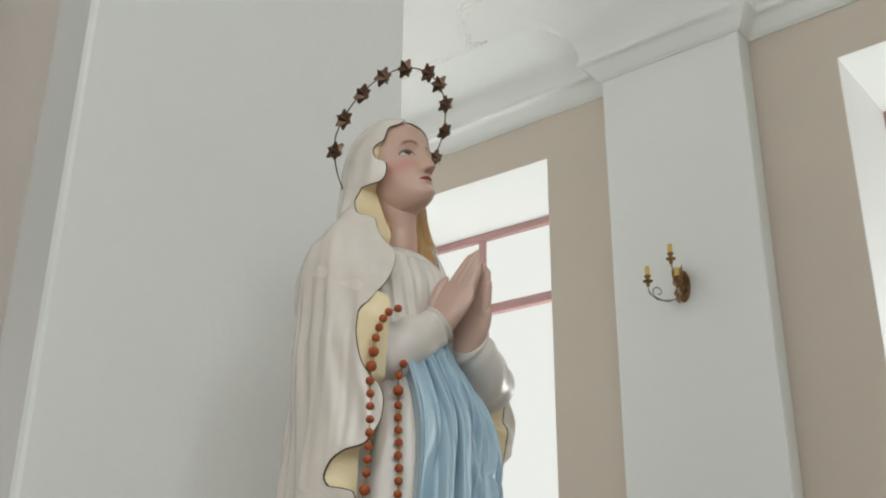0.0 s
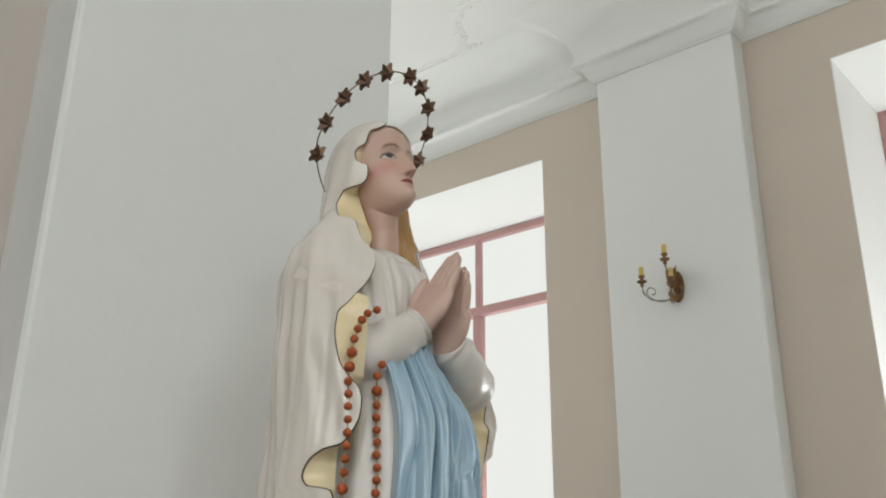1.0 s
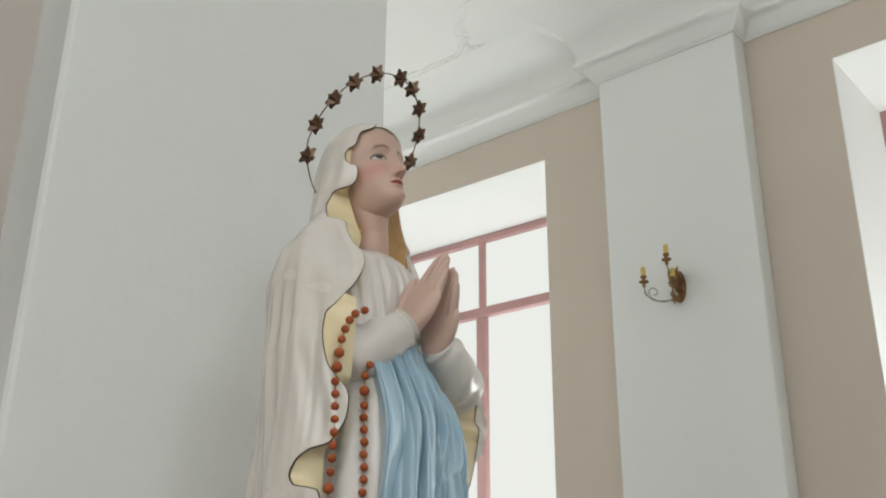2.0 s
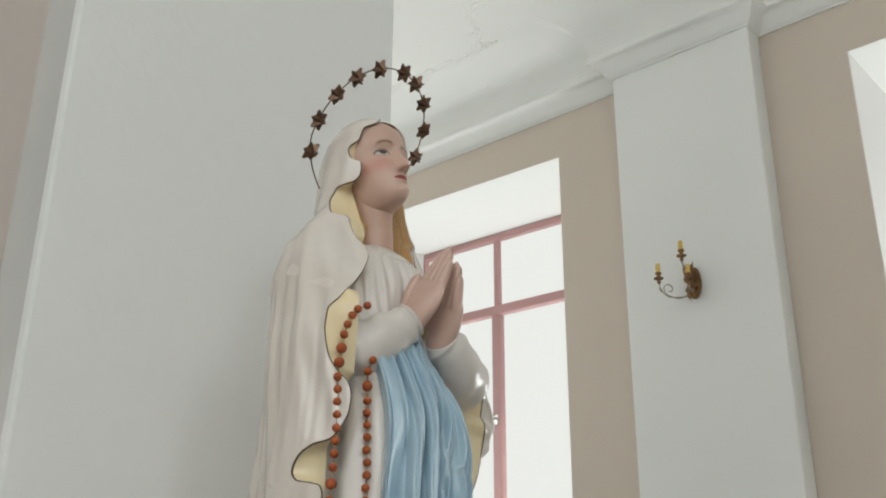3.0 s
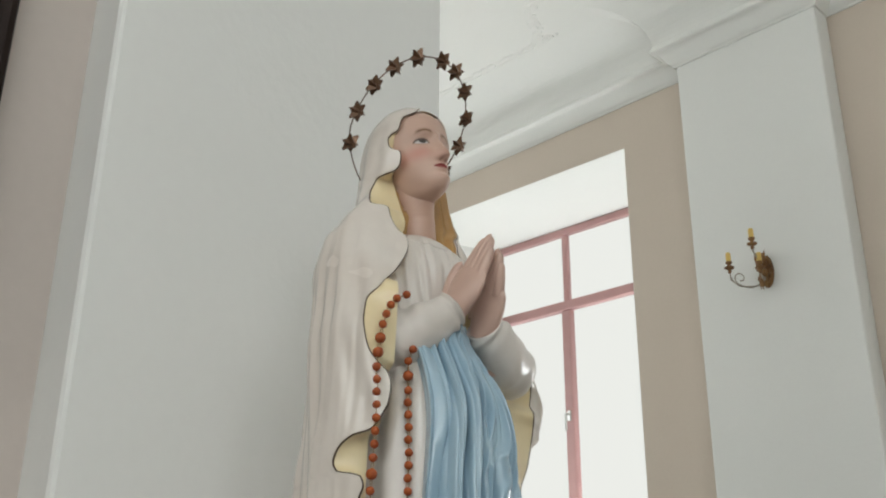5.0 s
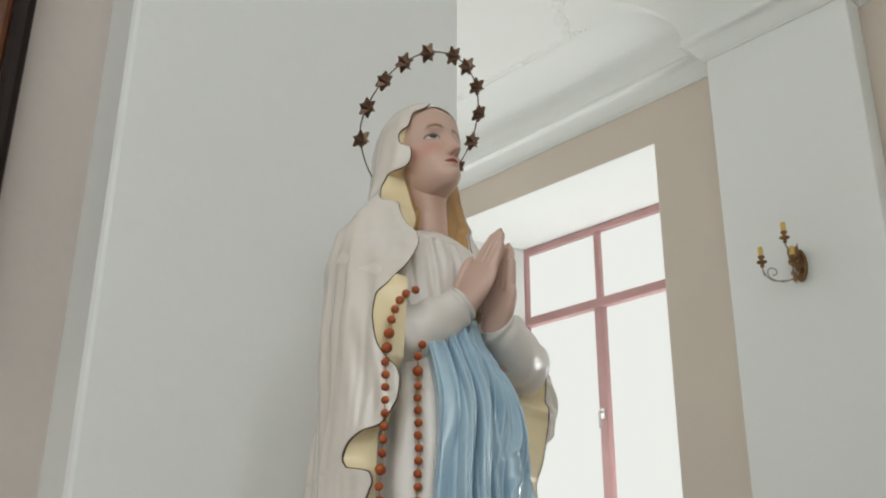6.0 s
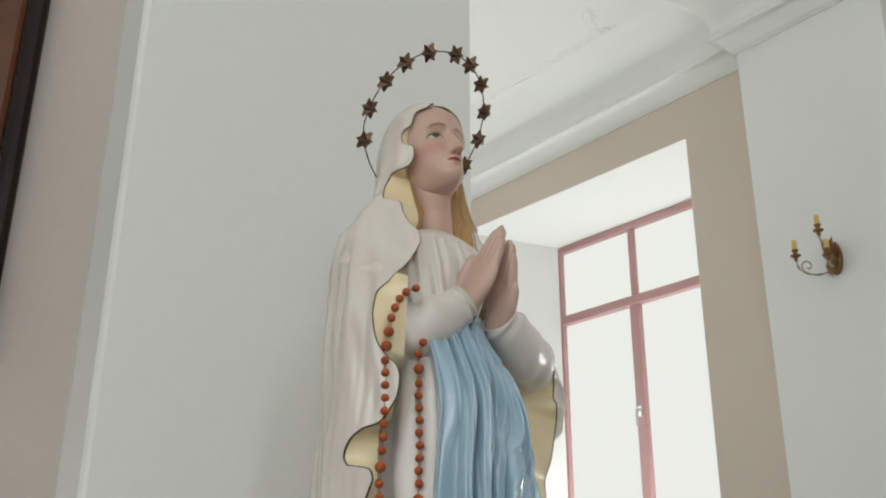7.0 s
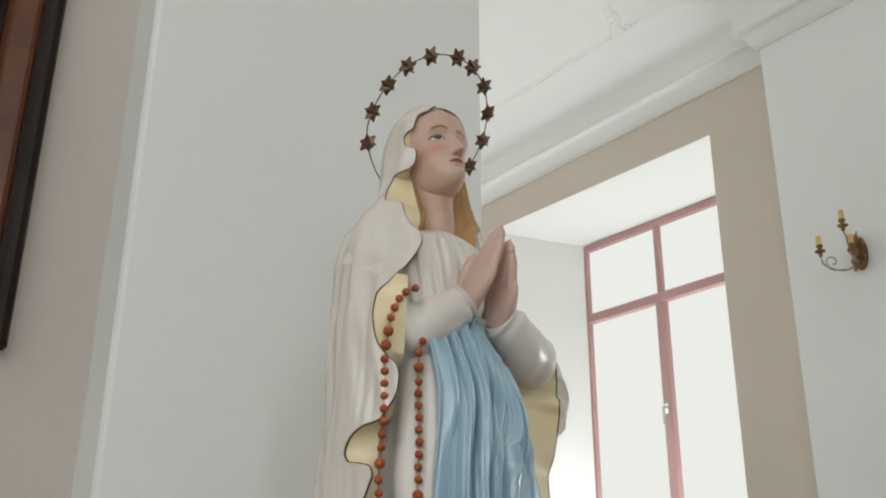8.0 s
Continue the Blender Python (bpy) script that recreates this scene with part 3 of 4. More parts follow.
ph = np.concatenate([np.linspace(-np.pi, -1.75, 25, endpoint=False), np.linspace(-1.75, 1.75, 260), np.linspace(1.75, np.pi, 25, endpoint=False)[1:]])
PH, UU = np.meshgrid(ph, uu)
h = HEAD(UU)
fx = np.where(np.cos(PH) > 0, h[..., 0], h[..., 2]) * np.cos(PH)
ly = h[..., 1] * np.sin(PH)
ly = ly * np.where(ly > 0, 1 + 0.29 * np.clip((UU + 0.012) / 0.035, 0, 1), 0.96)
front = np.clip(np.cos(PH) * 2.2, 0, 1)
al = np.abs(ly)
bump = np.zeros_like(fx)
nose_h = np.interp(UU, [-0.048, -0.043, -0.038, -0.03, -0.015, 0.002, 0.014, 0.025], [0, 0.003, 0.0215, 0.0195, 0.0135, 0.0075, 0.0045, 0.0])
nose_w = np.interp(UU, [-0.045, -0.034, -0.015, 0.01], [0.0085, 0.0070, 0.0048, 0.0052])
bump += nose_h * bell(ly, nose_w)
bump += 0.004 * bell(al - 0.0095, 0.0035) * bell(UU + 0.036, 0.0045)
bump += -0.0095 * bell(al - 0.027, 0.013) * bell(UU - 0.000, 0.0085)
bump += 0.0062 * bell(al - 0.028, 0.0085) * bell(UU + 0.001, 0.0065)
bump += 0.0022 * bell(al - 0.026, 0.016) * bell(UU - 0.0175, 0.004)
bump += 0.003 * bell(al - 0.034, 0.016) * bell(UU + 0.030, 0.016)
bump += 0.0052 * bell(ly, 0.0125) * bell(UU + 0.0525, 0.0032) + 0.0056 * bell(ly, 0.0105) * bell(UU + 0.0605, 0.0034)
bump += -0.0026 * bell(ly, 0.009) * bell(UU + 0.0565, 0.0012)
bump += -0.0028 * bell(ly, 0.014) * bell(UU + 0.0685, 0.0045)
bump += 0.0105 * bell(ly, 0.016) * bell(UU + 0.083, 0.0110)
fx = fx + bump * front
base = np.array((0.58, 0.388, 0.305))
col = np.ones((*fx.shape, 3)) * base


def paint(mask, c):
    global col
    m = np.clip(mask, 0, 1)[..., None] * (front > 0.2)[..., None]
    col = col * (1 - m) + np.array(c) * m


paint(0.55 * bell(al - 0.038, 0.013) * bell(UU + 0.026, 0.011), (0.56, 0.20, 0.15))
paint(0.35 * bell(ly, 0.01) * bell(UU + 0.036, 0.007), (0.55, 0.25, 0.19))
paint(0.4 * bell(al - 0.027, 0.016) * bell(UU - 0.004, 0.010), (0.46, 0.29, 0.23))
ex = al - 0.028
lid_up = 0.0066 * np.sqrt(np.clip(1 - (ex / 0.0118) ** 2, 0, 1))
lid_dn = -0.0048 * np.sqrt(np.clip(1 - (ex / 0.0118) ** 2, 0, 1))
eu = UU + 0.0012
inside = np.clip((np.minimum(lid_up - eu, eu - lid_dn)) / 0.0008, 0, 1) * (np.abs(ex) < 0.0118)
paint(inside, (0.57, 0.54, 0.52))
iris = np.hypot(ex + 0.0010, eu - 0.0030)
paint(inside * np.clip((0.0064 - iris) / 0.0007, 0, 1), (0.040, 0.034, 0.030))
paint(inside * np.clip((0.0026 - iris) / 0.0006, 0, 1), (0.03, 0.025, 0.02))
paint(bell(eu - lid_up, 0.0019) * (np.abs(ex) < 0.0130), (0.07, 0.035, 0.025))
paint(0.5 * bell(eu - lid_dn, 0.0008) * (np.abs(ex) < 0.012), (0.34, 0.19, 0.13))
brow = 0.0160 + 0.0060 * (1 - ((al - 0.024) / 0.018) ** 2)
paint(0.95 * bell(UU - brow, 0.0023) * np.clip((0.0165 - np.abs(al - 0.0255)) / 0.006, 0, 1), (0.17, 0.075, 0.028))
lipw = np.clip(1 - (np.abs(ly + 0.002) / 0.0172) ** 2, 0, 1)
paint(np.clip((0.0052 * lipw ** 0.8 + 0.0003 - np.abs(UU + 0.0565)) / 0.001, 0, 1) * (np.abs(ly + 0.002) < 0.0172), (0.27, 0.04, 0.034))
paint(0.7 * bell(UU + 0.0565, 0.0007) * (np.abs(ly + 0.002) < 0.016), (0.20, 0.03, 0.025))
paint(0.7 * bell(al - 0.0062, 0.0022) * bell(UU + 0.0425, 0.0013), (0.20, 0.09, 0.07))
hp = 0.93 * np.stack([fx, ly, UU], -1) @ HR.T + HO
cast.grid(hp, M_SKIN, wrap=True, colour=col)

# neck
line = np.array([(0.002, 0.002, 2.20), (0.004, 0.004, 2.24), (0.009, 0.002, 2.28), (0.010, -0.004, 2.315), (0.008, -0.010, 2.36)])
tt = np.linspace(0, 1, 60)
line = np.stack([np.interp(tt, np.linspace(0, 1, 5), line[:, i]) for i in range(3)], -1)
rad = np.interp(tt, [0, 0.3, 0.55, 0.8, 1], [0.052, 0.035, 0.031, 0.034, 0.040])
cast.tube(line, rad, M_SKIN, n=64, colour=base * np.array((1.0, 0.97, 0.95)))

# hair beside the face and neck
for sgn in (-1, 1):
    for k in range(5):
        t = np.linspace(0, 1, 60)
        y = sgn * (0.034 + 0.007 * k - 0.010 * np.sin(np.pi * t) * (k < 3) + 0.004 * np.sin(9 * t + k)) + 0.0
        x = 0.024 - 0.012 * k - 0.014 * t + 0.003 * np.sin(7 * t + 2 * k)
        z = 2.385 - 0.14 * t
        cast.tube(np.stack([x, y, z], -1), 0.0105 - 0.003 * np.abs(t - 0.4), M_HAIR, n=12)


# sleeves
def sleeve(points, radii, seed, n=72, k=90):
    pts, rr = np.array(points, float), np.array(radii, float)
    t = np.linspace(0, 1, len(pts))
    q = np.linspace(0, 1, k)
    fx = curve(np.c_[t, pts])
    fr = curve(np.c_[t, rr])
    line, rad = fx(q), fr(q)[:, 0]
    d = np.gradient(line, axis=0)
    d /= np.linalg.norm(d, axis=1, keepdims=True)
    s = np.cross(d, (0, 0, 1.0))
    s /= np.linalg.norm(s, axis=1, keepdims=True)
    u = np.cross(s, d)
    a = np.linspace(0, 2 * np.pi, n, endpoint=False)
    A, Q = np.meshgrid(a, q)
    r = rad[:, None] + 0.0022 * np.sin(19 * Q + 2.2 * np.sin(A + seed) + seed) * np.clip(1 - 0.5 * Q, 0, 1) + 0.0016 * np.sin(31 * Q + 3 * np.cos(A) + 2 * seed)
    p = line[:, None] + r[..., None] * (s[:, None] * np.cos(A)[..., None] + u[:, None] * np.sin(A)[..., None])
    # the cuff turns in at its end
    turned = [line[-1] + (p[-1] - line[-1]) * f - d[-1] * b for f, b in ((0.94, -0.001), (0.85, 0.002), (0.6, 0.006), (0.02, 0.008))]
    return np.concatenate([p, np.array(turned)])


right = sleeve([(0.045, -0.125, 2.025), (0.080, -0.107, 2.032), (0.108, -0.080, 2.048), (0.126, -0.044, 2.080), (0.132, -0.033, 2.090)], [0.052, 0.050, 0.042, 0.031, 0.028], 1.0)
cast.grid(right, M_GOWN, wrap=True)
left = sleeve([(0.050, 0.175, 2.030), (0.082, 0.152, 2.030), (0.110, 0.112, 2.036), (0.130, 0.056, 2.062), (0.134, 0.034, 2.076)], [0.032, 0.040, 0.043, 0.036, 0.031], 2.3)
cast.grid(left, M_GOWN, wrap=True)

# hands, palm to palm, fingers up and forward
skin = base * np.array((1.06, 1.08, 1.12))
for sgn in (-1, 1):
    root = np.array((0.118, -0.020, 2.082)) if sgn < 0 else np.array((0.122, 0.036, 2.060))
    UP = np.array((0.44, -0.115 * sgn, 0.89))
    UP /= np.linalg.norm(UP)
    FW = np.array((0.89, 0.0, -0.44))
    # wrist
    t = np.linspace(0, 1, 20)[:, None]
    cast.tube((np.array((0.105, -0.075, 2.035)) if sgn < 0 else np.array((0.110, 0.085, 2.020))) * (1 - t) + (root + UP * 0.012) * t, 0.0205, M_SKIN, n=24, colour=skin)
    # palm
    q = np.linspace(0, 1, 40)
    a = np.linspace(0, 2 * np.pi, 40, endpoint=False)
    A, Q = np.meshgrid(a, q)
    wid = curve([(0, 0.021), (0.25, 0.028), (0.6, 0.035), (0.85, 0.033), (1, 0.026)])(Q)[..., 0]
    thick = curve([(0, 0.018), (0.3, 0.016), (0.7, 0.013), (1, 0.008)])(Q)[..., 0]
    p = root + UP * (0.085 * Q)[..., None] + FW * (wid * np.cos(A) + 0.004 * Q)[..., None]
    p = p + np.array((0, 1.0, 0)) * (sgn * 0.004 * (1 - Q) + thick * np.sin(A))[..., None]
    cast.grid(p, M_SKIN, wrap=True, colour=np.broadcast_to(skin, p.shape))
    for k, (off, lng) in enumerate(((-0.0190, 0.066), (-0.0065, 0.074), (0.0060, 0.069), (0.0175, 0.054))):
        t = np.linspace(0, 1, 26)
        start = root + UP * 0.072 + FW * (off + 0.004)
        bend = -0.004 * sgn * t
        ln = start + UP * (lng * t)[:, None] + FW * (-off * 0.42 * t)[:, None] + np.array((0, 1.0, 0)) * (bend - sgn * 0.001)[:, None]
        r = 0.0093 * np.interp(t, [0, 0.35, 0.6, 0.85, 0.95, 1], [1.0, 0.98, 0.9, 0.74, 0.5, 0.05])
        cast.tube(ln, r, M_SKIN, n=14, colour=skin)
    t = np.linspace(0, 1, 22)
    ln = root + UP * (0.028 + 0.062 * t)[:, None] - FW * (0.024 + 0.010 * np.sin(np.pi * t * 0.7))[:, None] + np.array((0, 1.0, 0)) * (sgn * 0.004 * (1 - t))[:, None]
    cast.tube(ln, 0.0105 * np.interp(t, [0, 0.4, 0.8, 0.93, 1], [1.1, 1.0, 0.8, 0.5, 0.05]), M_SKIN, n=14, colour=skin)

# round foot of the cast
a = np.linspace(0, 2 * np.pi, 64, endpoint=False)
rr = np.array([0.0, 0.225, 0.235, 0.235, 0.225, 0.0])
zr = np.array([1.02, 1.02, 1.03, 1.06, 1.07, 1.07])
cast.grid(np.stack([0.03 + rr[:, None] * np.cos(a), rr[:, None] * np.sin(a), np.broadcast_to(zr[:, None], (6, 64))], -1), M_GOWN, wrap=True)

statue = new("statue", cast.mesh("statue", [WHITE, GOWN, BLUE, YELLOW, LINE, SKIN, HAIR]))
statue.location = (STATUE_X, STATUE_Y, 0)
tagged(statue, "glossy painted plaster statue in white cloak with blue sash", "statue")

plinth = boxes((-1.34, -0.70, 0.88, 1.52, 0, 0.06), (-1.31, -0.73, 0.91, 1.49, 0.06, 0.95), (-1.34, -0.70, 0.88, 1.52, 0.95, 1.02), bevel=0.008)
tagged(part("pedestal", plinth, PAINT), "plain white pedestal under the painted statue", "pedestal")


# ---- crown of stars ----
def star_mesh():
    """A six-pointed star with ridged points, modelled in the round."""
    bm = bmesh.new()
    rim = []
    for k in range(12):
        a = radians(30 * k + 90)
        r = 0.0188 if k % 2 == 0 else 0.0110
        rim.append((bm.verts.new((r * math.cos(a), r * math.sin(a), 0.0008 if k % 2 == 0 else -0.0036)), bm.verts.new((r * 0.96 * math.cos(a), r * 0.96 * math.sin(a), -0.0045))))
    top, back = bm.verts.new((0, 0, 0.0115)), bm.verts.new((0, 0, -0.006))
    for k in range(12):
        a, b = rim[k], rim[(k + 1) % 12]
        bm.faces.new((a[0], b[0], top))
        bm.faces.new((b[0], a[0], a[1], b[1]))
        bm.faces.new((b[1], a[1], back))
    return bm


halo = thing("star_crown", "brown bronze wire crown with six-pointed stars above the statue", "star crown")
halo_c = Vector((-1.0720, 1.2061, 2.4745))
halo_n = Vector((0.7603, 0.2036, -0.6169)).normalized()
halo_up = (Vector((0, 0, 1)) - halo_n * halo_n.z).normalized()
halo_side = halo_n.cross(halo_up)
HALO_R = 0.1430


def on_halo(deg, r=HALO_R, lift=0.0):
    a = radians(deg)
    bend = 0.034 * max(0.0, (abs(deg) - 112) / 36) ** 1.3     # the ends bend forward to the head
    return halo_c + (halo_side * math.sin(a) + halo_up * math.cos(a)) * r + halo_n * (lift + bend)


ring = bmesh.new()
sweep(ring, [on_halo(d) for d in range(-152, 151, 4)], 0.00125, 8)
part("ring", ring, BRONZE, halo, smooth=True)
STARS = [122.4, 100.3, 78.8, 58.6, 37.2, 11.2, -6.7, -28.3, -51.5, -73.8, -96.5, -119]
first = None
for k, d in enumerate(STARS):
    rim_m = Matrix((halo_side, halo_up, halo_n)).transposed().to_4x4()
    m = Matrix.Translation(on_halo(d, lift=0.003)) @ rim_m @ pose(0, 0, 0, random.uniform(-9, 9), random.uniform(-9, 9), d * -0.35 + random.uniform(-14, 14))
    if first is None:
        first = part("star", star_mesh(), BRONZE, halo)
        bz = bmesh.new()
        lathe(bz, [(0.0052, 0.0), (0.0056, 0.0016), (0.0044, 0.0036), (0.0015, 0.0046)], 6, Matrix.Translation((0, 0, 0.0080)))
        boss = part("boss", bz, BRONZE, first)
        first.matrix_local = m
    else:
        s2 = new("star", first.data)
        s2.parent, s2.matrix_local = halo, m
        b2 = new("boss", boss.data)
        b2.parent = s2


# ---- rosary ----
def bead_mesh(r):
    bm = bmesh.new()
    bmesh.ops.create_uvsphere(bm, u_segments=18, v_segments=12, radius=r)
    for v in bm.verts:
        a = math.atan2(v.co.y, v.co.x)
        v.co *= 1 + 0.035 * math.cos(7 * a) * math.cos(5 * v.co.z / r) + 0.02 * noise.noise(v.co * 900)
    me = bpy.data.meshes.new("bead")
    bm.to_mesh(me)
    bm.free()
    me.materials.append(BEAD)
    me.shade_smooth()
    return me


def link_mesh():
    bm = bmesh.new()
    sweep(bm, [(0.0020 * math.cos(a), 0.0, 0.0050 * math.sin(a)) for a in (radians(30 * k) for k in range(12))], 0.0006, 6, closed=True)
    me = bpy.data.meshes.new("link")
    bm.to_mesh(me)
    bm.free()
    me.materials.append(LINK)
    return me


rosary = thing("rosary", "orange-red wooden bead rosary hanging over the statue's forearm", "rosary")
SMALL, LARGE, LINKM = bead_mesh(0.0061), bead_mesh(0.0078), link_mesh()


def strand(points, spacing, large):
    """Beads on short brass links along a hanging line."""
    pts = [Vector(p) for p in points]
    lens = [0.0]
    for a, b in zip(pts, pts[1:]):
        lens.append(lens[-1] + (b - a).length)

    def along(d):
        for i in range(len(pts) - 1):
            if d <= lens[i + 1]:
                return pts[i].lerp(pts[i + 1], (d - lens[i]) / (lens[i + 1] - lens[i]))
        return pts[-1]

    d, k = 0.0, 0
    while d < lens[-1]:
        p = along(d)
        big = k in large
        ob = new("bead", LARGE if big else SMALL)
        ob.parent = rosary
        ob.matrix_local = Matrix.Translation(p + Vector((random.uniform(-1, 1), random.uniform(-1, 1), 0)) * 0.0006) @ pose(0, 0, 0, random.uniform(-20, 20), random.uniform(-20, 20), random.uniform(0, 360))
        step = spacing * (1.22 if big or k + 1 in large else 1.0)
        q = along(d + step)
        li = new("link", LINKM)
        li.parent = rosary
        li.matrix_local = Matrix.Translation((p + q) / 2) @ (q - p).to_track_quat("Z", "Y").to_matrix().to_4x4() @ pose(0, 0, 0, 0, 0, 70 * k)
        d, k = d + step, k + 1


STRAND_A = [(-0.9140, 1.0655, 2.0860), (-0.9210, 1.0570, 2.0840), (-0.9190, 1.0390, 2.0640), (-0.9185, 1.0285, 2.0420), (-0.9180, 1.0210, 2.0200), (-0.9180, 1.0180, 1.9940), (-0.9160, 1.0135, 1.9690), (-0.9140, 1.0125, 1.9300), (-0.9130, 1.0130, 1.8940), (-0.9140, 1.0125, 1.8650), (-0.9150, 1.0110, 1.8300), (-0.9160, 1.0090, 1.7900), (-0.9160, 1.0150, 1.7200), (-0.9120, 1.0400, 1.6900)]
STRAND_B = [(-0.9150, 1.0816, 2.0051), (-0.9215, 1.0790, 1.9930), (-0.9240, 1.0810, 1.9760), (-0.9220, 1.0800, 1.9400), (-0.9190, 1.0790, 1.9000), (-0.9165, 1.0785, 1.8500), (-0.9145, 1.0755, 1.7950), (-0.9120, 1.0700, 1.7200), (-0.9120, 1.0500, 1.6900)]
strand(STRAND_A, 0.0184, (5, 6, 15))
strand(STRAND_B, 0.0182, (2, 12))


# ---- wall sconce ----
sconce = thing("wall_sconce", "gilded three-armed wall sconce with yellow candles on the pilaster", "wall sconce")
sconce.location = (-2.462, PIL_Y, 3.70)


def leaf(bm, base, tip, width, bulge):
    """One curled acanthus leaf."""
    base, tip = Vector(base), Vector(tip)
    d = (tip - base)
    s = d.normalized().cross(Vector((0, -1, 0))).normalized()
    rows = []
    for i in range(7):
        t = i / 6
        w = width * math.sin(math.pi * min(1, 0.18 + 0.82 * t)) * (1 - 0.35 * t) * (1 + 0.22 * math.sin(9 * t))
        c = base + d * t + Vector((0, -1, 0)) * bulge * (math.sin(math.pi * t * 0.9) + 0.7 * t * t)
        rows.append([bm.verts.new(c + s * w * f + Vector((0, 1, 0)) * (0.35 * abs(f) * w)) for f in (-1, -0.5, 0, 0.5, 1)])
    for a, b in zip(rows, rows[1:]):
        for j in range(4):
            bm.faces.new((a[j], a[j + 1], b[j + 1], b[j]))


bm = bmesh.new()
lathe(bm, [(0.03, 0.0), (0.045, 0.008), (0.04, 0.02), (0.02, 0.03), (0.004, 0.034)], 20, pose(0, 0, 0, 90, 0, 0) @ Matrix.Diagonal((1, 2.2, 1, 1)))
for k in range(9):
    a = radians(-160 + 40 * k)
    leaf(bm, (0.012 * math.sin(a), -0.012, 0.03 * math.cos(a)), (0.050 * math.sin(a), -0.02, 0.108 * math.cos(a)), 0.022, 0.022)
for sx in (-1, 1):
    leaf(bm, (sx * 0.012, -0.03, -0.02), (sx * 0.03, -0.035, 0.11), 0.02, 0.035)
    leaf(bm, (sx * 0.01, -0.03, 0.02), (sx * 0.018, -0.03, -0.115), 0.018, 0.03)
leaf(bm, (0, -0.034, 0.04), (0, -0.03, -0.125), 0.024, 0.04)
bp = part("backplate", bm, GOLD, sconce, "tarnished gilt leaf backplate", smooth=True)
sol = bp.modifiers.new("thickness", "SOLIDIFY")
sol.thickness = 0.004


def arm(cx, cy, cz, path, curl):
    bm = bmesh.new()
    pts = [Vector(p) for p in path]
    fine = []
    for i in range(len(pts) - 1):
        p0, p1, p2, p3 = pts[max(i - 1, 0)], pts[i], pts[i + 1], pts[min(i + 2, len(pts) - 1)]
        for j in range(6):
            t = j / 6
            fine.append(0.5 * (2 * p1 + (p2 - p0) * t + (2 * p0 - 5 * p1 + 4 * p2 - p3) * t * t + (3 * p1 - p0 - 3 * p2 + p3) * t ** 3))
    fine.append(pts[-1])
    sweep(bm, fine, [0.0055 + 0.0018 * math.sin(1.1 * i) for i in range(len(fine))], 8)
    if curl:
        c = Vector(curl)
        d = (pts[-1] - pts[0])
        d.z = 0
        d.normalize()
        sp = [c + (d * math.cos(a) + Vector((0, 0, 1)) * math.sin(a)) * (0.034 - 0.0042 * a) for a in (0.35 * k - 1.6 for k in range(20))]
        sweep(bm, sp, 0.004, 6)
    part("arm", bm, WIRE, sconce, "slender scrolled metal arm", smooth=True)
    bm = bmesh.new()
    at = Matrix.Translation((cx, cy, cz))
    lathe(bm, [(0.006, -0.03), (0.012, -0.02), (0.008, -0.012), (0.014, -0.006), (0.027, 0.0), (0.029, 0.006), (0.012, 0.008), (0.010, 0.022), (0.018, 0.03), (0.019, 0.038), (0.012, 0.042)], 20, at)
    part("candle_cup", bm, GOLD, sconce, "dark gilt drip pan and cup", smooth=True)
    bm = bmesh.new()
    lathe(bm, [(0.0140, 0.040), (0.0145, 0.05), (0.0142, 0.086), (0.012, 0.093), (0.004, 0.096)], 16, at)
    part("candle", bm, CANDLE, sconce, "short yellow candle", smooth=True)


arm(-0.125, -0.20, 0.0, [(-0.015, -0.03, -0.07), (-0.05, -0.09, -0.10), (-0.09, -0.15, -0.10), (-0.12, -0.19, -0.07), (-0.125, -0.20, -0.02)], (-0.09, -0.15, -0.055))
arm(0.045, -0.23, 0.088, [(-0.002, -0.04, 0.04), (0.01, -0.10, 0.035), (0.032, -0.18, 0.04), (0.044, -0.225, 0.05), (0.045, -0.23, 0.065)], None)
arm(0.035, -0.15, -0.028, [(0.005, -0.04, -0.02), (0.02, -0.08, -0.07), (0.033, -0.13, -0.08), (0.035, -0.15, -0.05)], None)


# ---- framed picture on the beige wall ----
picture = thing("framed_picture", "dark varnished wooden frame with an oval opening on beige wall", "picture frame")
picture.location = (BEIGE_X + 0.002, 0.295, 3.005)
FW2, FH2 = 0.375, 0.925
bm = bmesh.new()


def frame_ring(bm, y1, z1, rows):
    """A mitred rectangular frame: rows of (inset from the edge, height off the wall)."""
    loops = []
    for inset, hgt in rows:
        a, b = y1 - inset, z1 - inset
        loops.append([bm.verts.new((hgt, sy * a, sz * b)) for sy, sz in ((-1, -1), (1, -1), (1, 1), (-1, 1))])
    for l0, l1 in zip(loops, loops[1:]):
        for j in range(4):
            bm.faces.new((l0[j], l0[(j + 1) % 4], l1[(j + 1) % 4], l1[j]))


frame_ring(bm, FW2, FH2, [(0, 0), (0, 0.03), (0.006, 0.042), (0.018, 0.046), (0.03, 0.042), (0.042, 0.040)])
part("outer_frame", bm, DARKWOOD, picture, "near-black varnished frame")
bm = bmesh.new()
frame_ring(bm, FW2 - 0.042, FH2 - 0.042, [(0, 0.005), (0, 0.036), (0.006, 0.041), (0.014, 0.042), (0.034, 0.034), (0.050, 0.022), (0.056, 0.022), (0.062, 0.015)])
part("inner_moulding", bm, REDWOOD, picture, "glossy red-brown inner moulding")


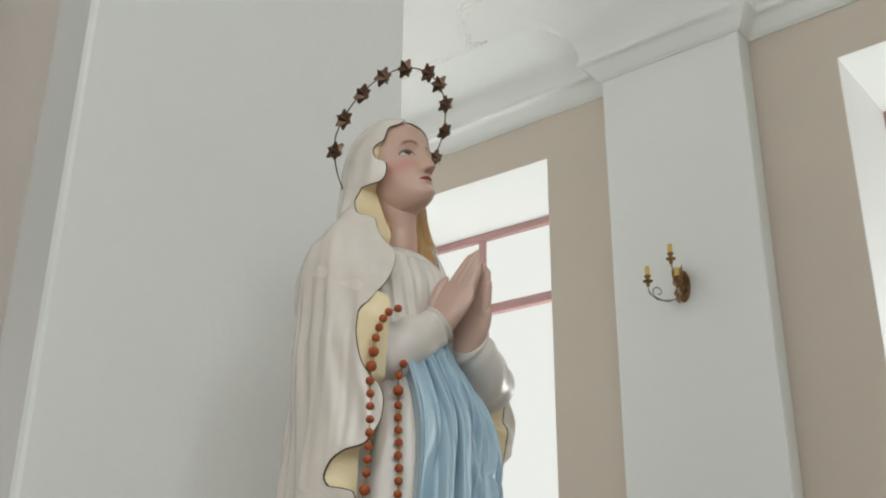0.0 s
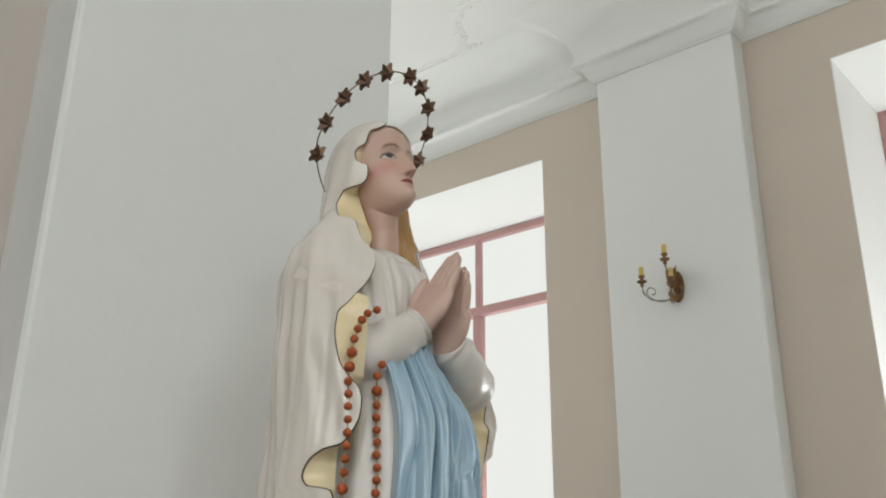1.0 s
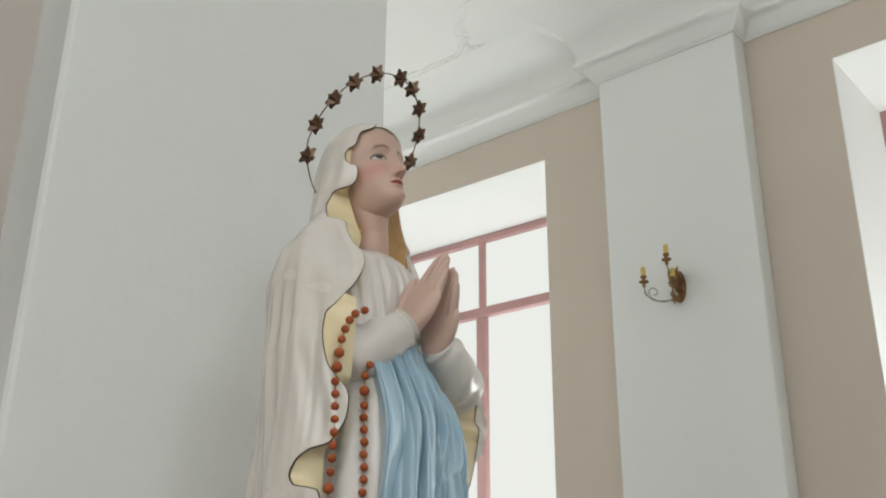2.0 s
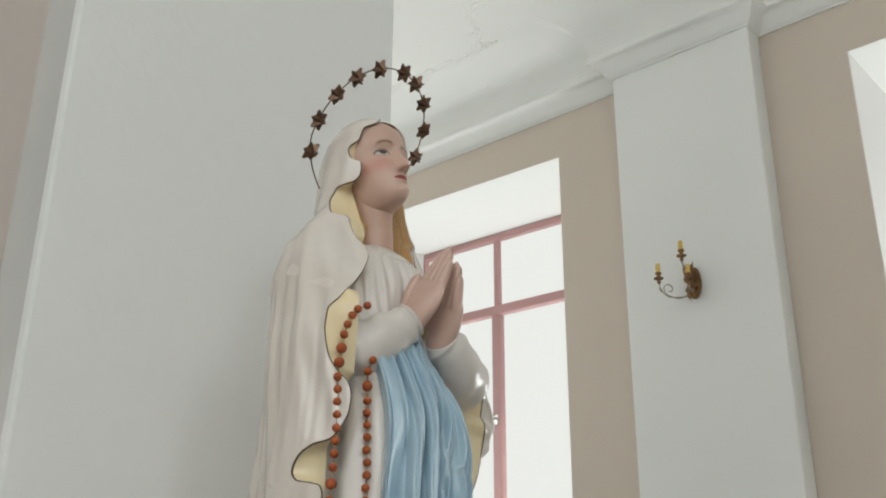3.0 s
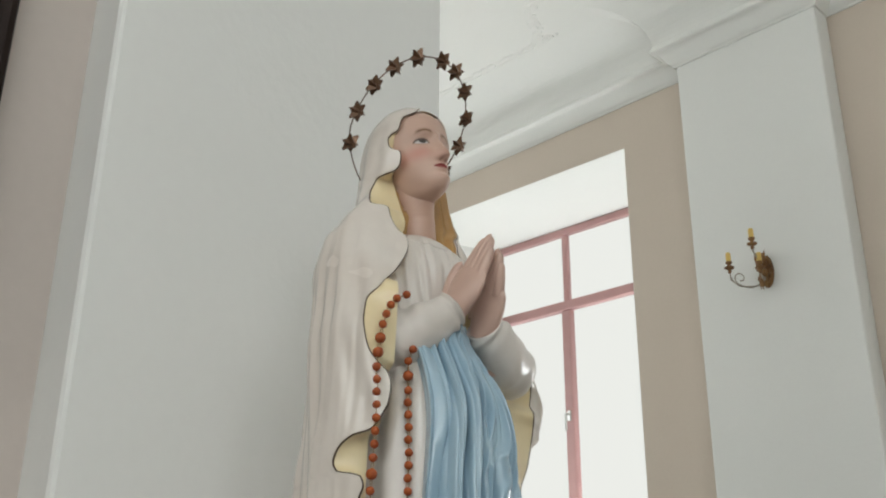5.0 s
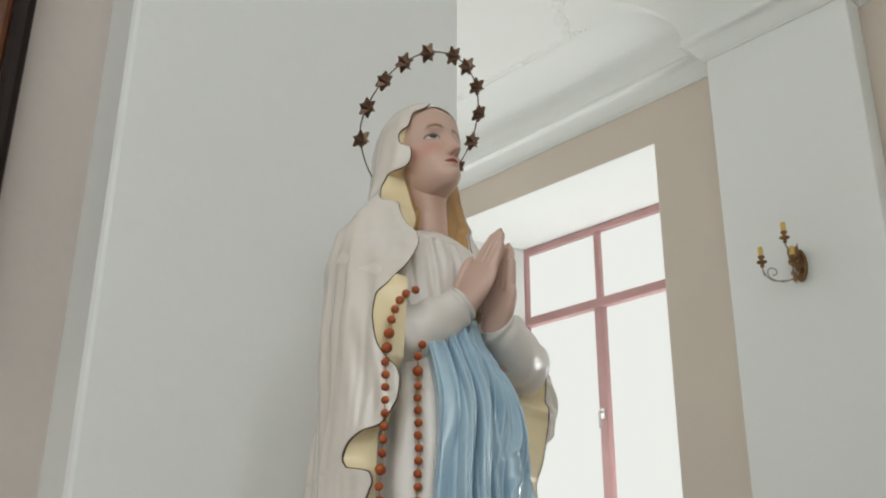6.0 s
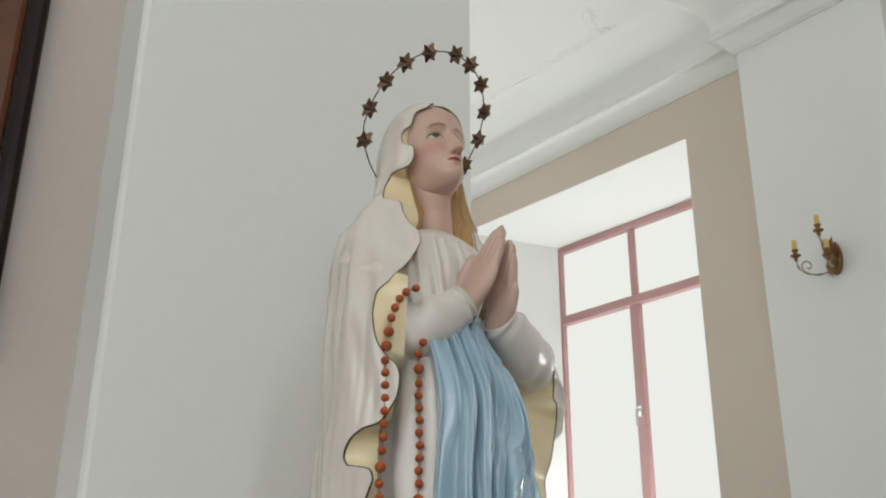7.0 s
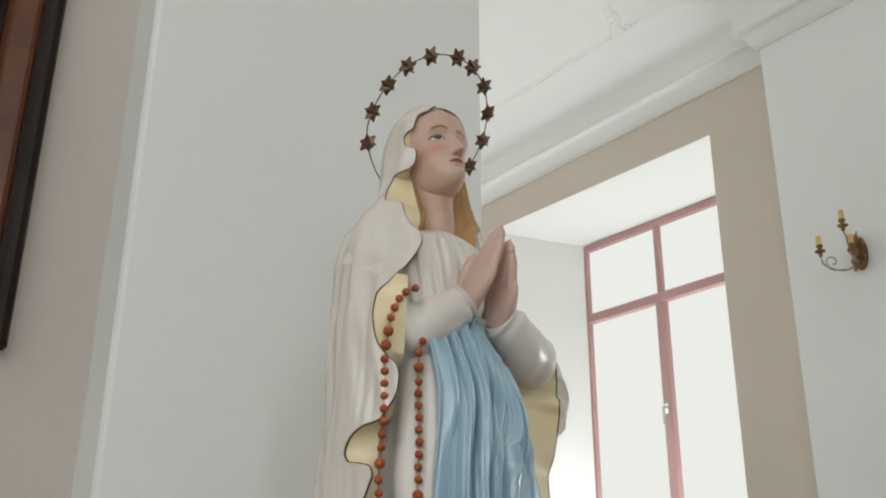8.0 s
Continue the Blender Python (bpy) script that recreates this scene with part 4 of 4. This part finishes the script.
def oval(bm, rows, n=72):
    loops = []
    for ry, rz, hgt in rows:
        loops.append([bm.verts.new((hgt, ry * math.cos(a), rz * math.sin(a))) for a in (2 * math.pi * k / n for k in range(n))])
    for l0, l1 in zip(loops, loops[1:]):
        for j in range(n):
            bm.faces.new((l0[j], l0[(j + 1) % n], l1[(j + 1) % n], l1[j]))
    return loops


bm = bmesh.new()
loops = oval(bm, [(0.262, 0.66, 0.012)])
corner = [bm.verts.new((0.012, sy * (FW2 - 0.05), sz * (FH2 - 0.05))) for sy, sz in ((1, 1), (-1, 1), (-1, -1), (1, -1))]
lp = loops[0]
for q in range(4):
    seg = [lp[(18 * q + j) % 72] for j in range(19)]
    for j in range(18):
        bm.faces.new((seg[j], seg[j + 1], corner[q]))
    bm.faces.new((seg[18], corner[(q + 1) % 4], corner[q]))
part("spandrel_panel", bm, DARKWOOD, picture, "dark brown panel round the oval")
bm = bmesh.new()
oval(bm, [(0.270, 0.675, 0.010), (0.268, 0.672, 0.030), (0.258, 0.660, 0.036), (0.248, 0.648, 0.028), (0.242, 0.640, 0.034), (0.232, 0.628, 0.030), (0.225, 0.620, 0.010)])
part("oval_moulding", bm, REDWOOD, picture, "red-brown oval moulding", smooth=True)
bm = bmesh.new()
lp = oval(bm, [(0.232, 0.630, 0.008), (0.12, 0.32, 0.008)])
bm.faces.new(lp[-1])
part("canvas", bm, CANVAS, picture, "pale plain canvas")

# ---- plaster moulding on the ceiling ----
bm = bmesh.new()
PLASTER = [(-7.8, 4.965), (-3.90, 4.965), (-3.84, 4.93), (-3.78, 4.86), (-3.73, 4.80), (-3.69, 4.72), (-3.655, 4.64), (-3.58, 4.57), (-3.48, 4.545), (-3.40, 4.50), (-3.30, 4.40), (-3.1, 4.33), (-2.6, 4.30)]
line = []
for (xa, ya), (xb, yb) in zip(PLASTER, PLASTER[1:]):
    k = max(2, int(math.hypot(xb - xa, yb - ya) / 0.03))
    line += [(xa + (xb - xa) * j / k, ya + (yb - ya) * j / k) for j in range(k)]
rnd = random.Random(11)
sweep(bm, [(x, y, CEIL_Z - 0.002) for x, y in line], [0.009 + 0.002 * math.sin(1.7 * i) for i in range(len(line))], 8)
for x, y in line:
    for side in (-1, 1):
        r = rnd.uniform(0.016, 0.030)
        bmesh.ops.create_icosphere(bm, subdivisions=2, radius=r, matrix=Matrix.Translation((x + rnd.uniform(-0.01, 0.01), y + side * rnd.uniform(0.008, 0.035), CEIL_Z)) @ Matrix.Diagonal((1.4, 1.0, 0.28, 1)))
for k in range(26):
    a = 0.42 * k
    r = 0.085 - 0.0028 * k
    bmesh.ops.create_icosphere(bm, subdivisions=1, radius=0.014, matrix=Matrix.Translation((-3.76 + r * math.cos(a), 4.95 + 0.6 * r * math.sin(a), CEIL_Z)) @ Matrix.Diagonal((1.3, 1.0, 0.5, 1)))
structure("trim_ceiling", bm, CEIL, "white plaster leaf moulding on the ceiling", "moulding", smooth=True)
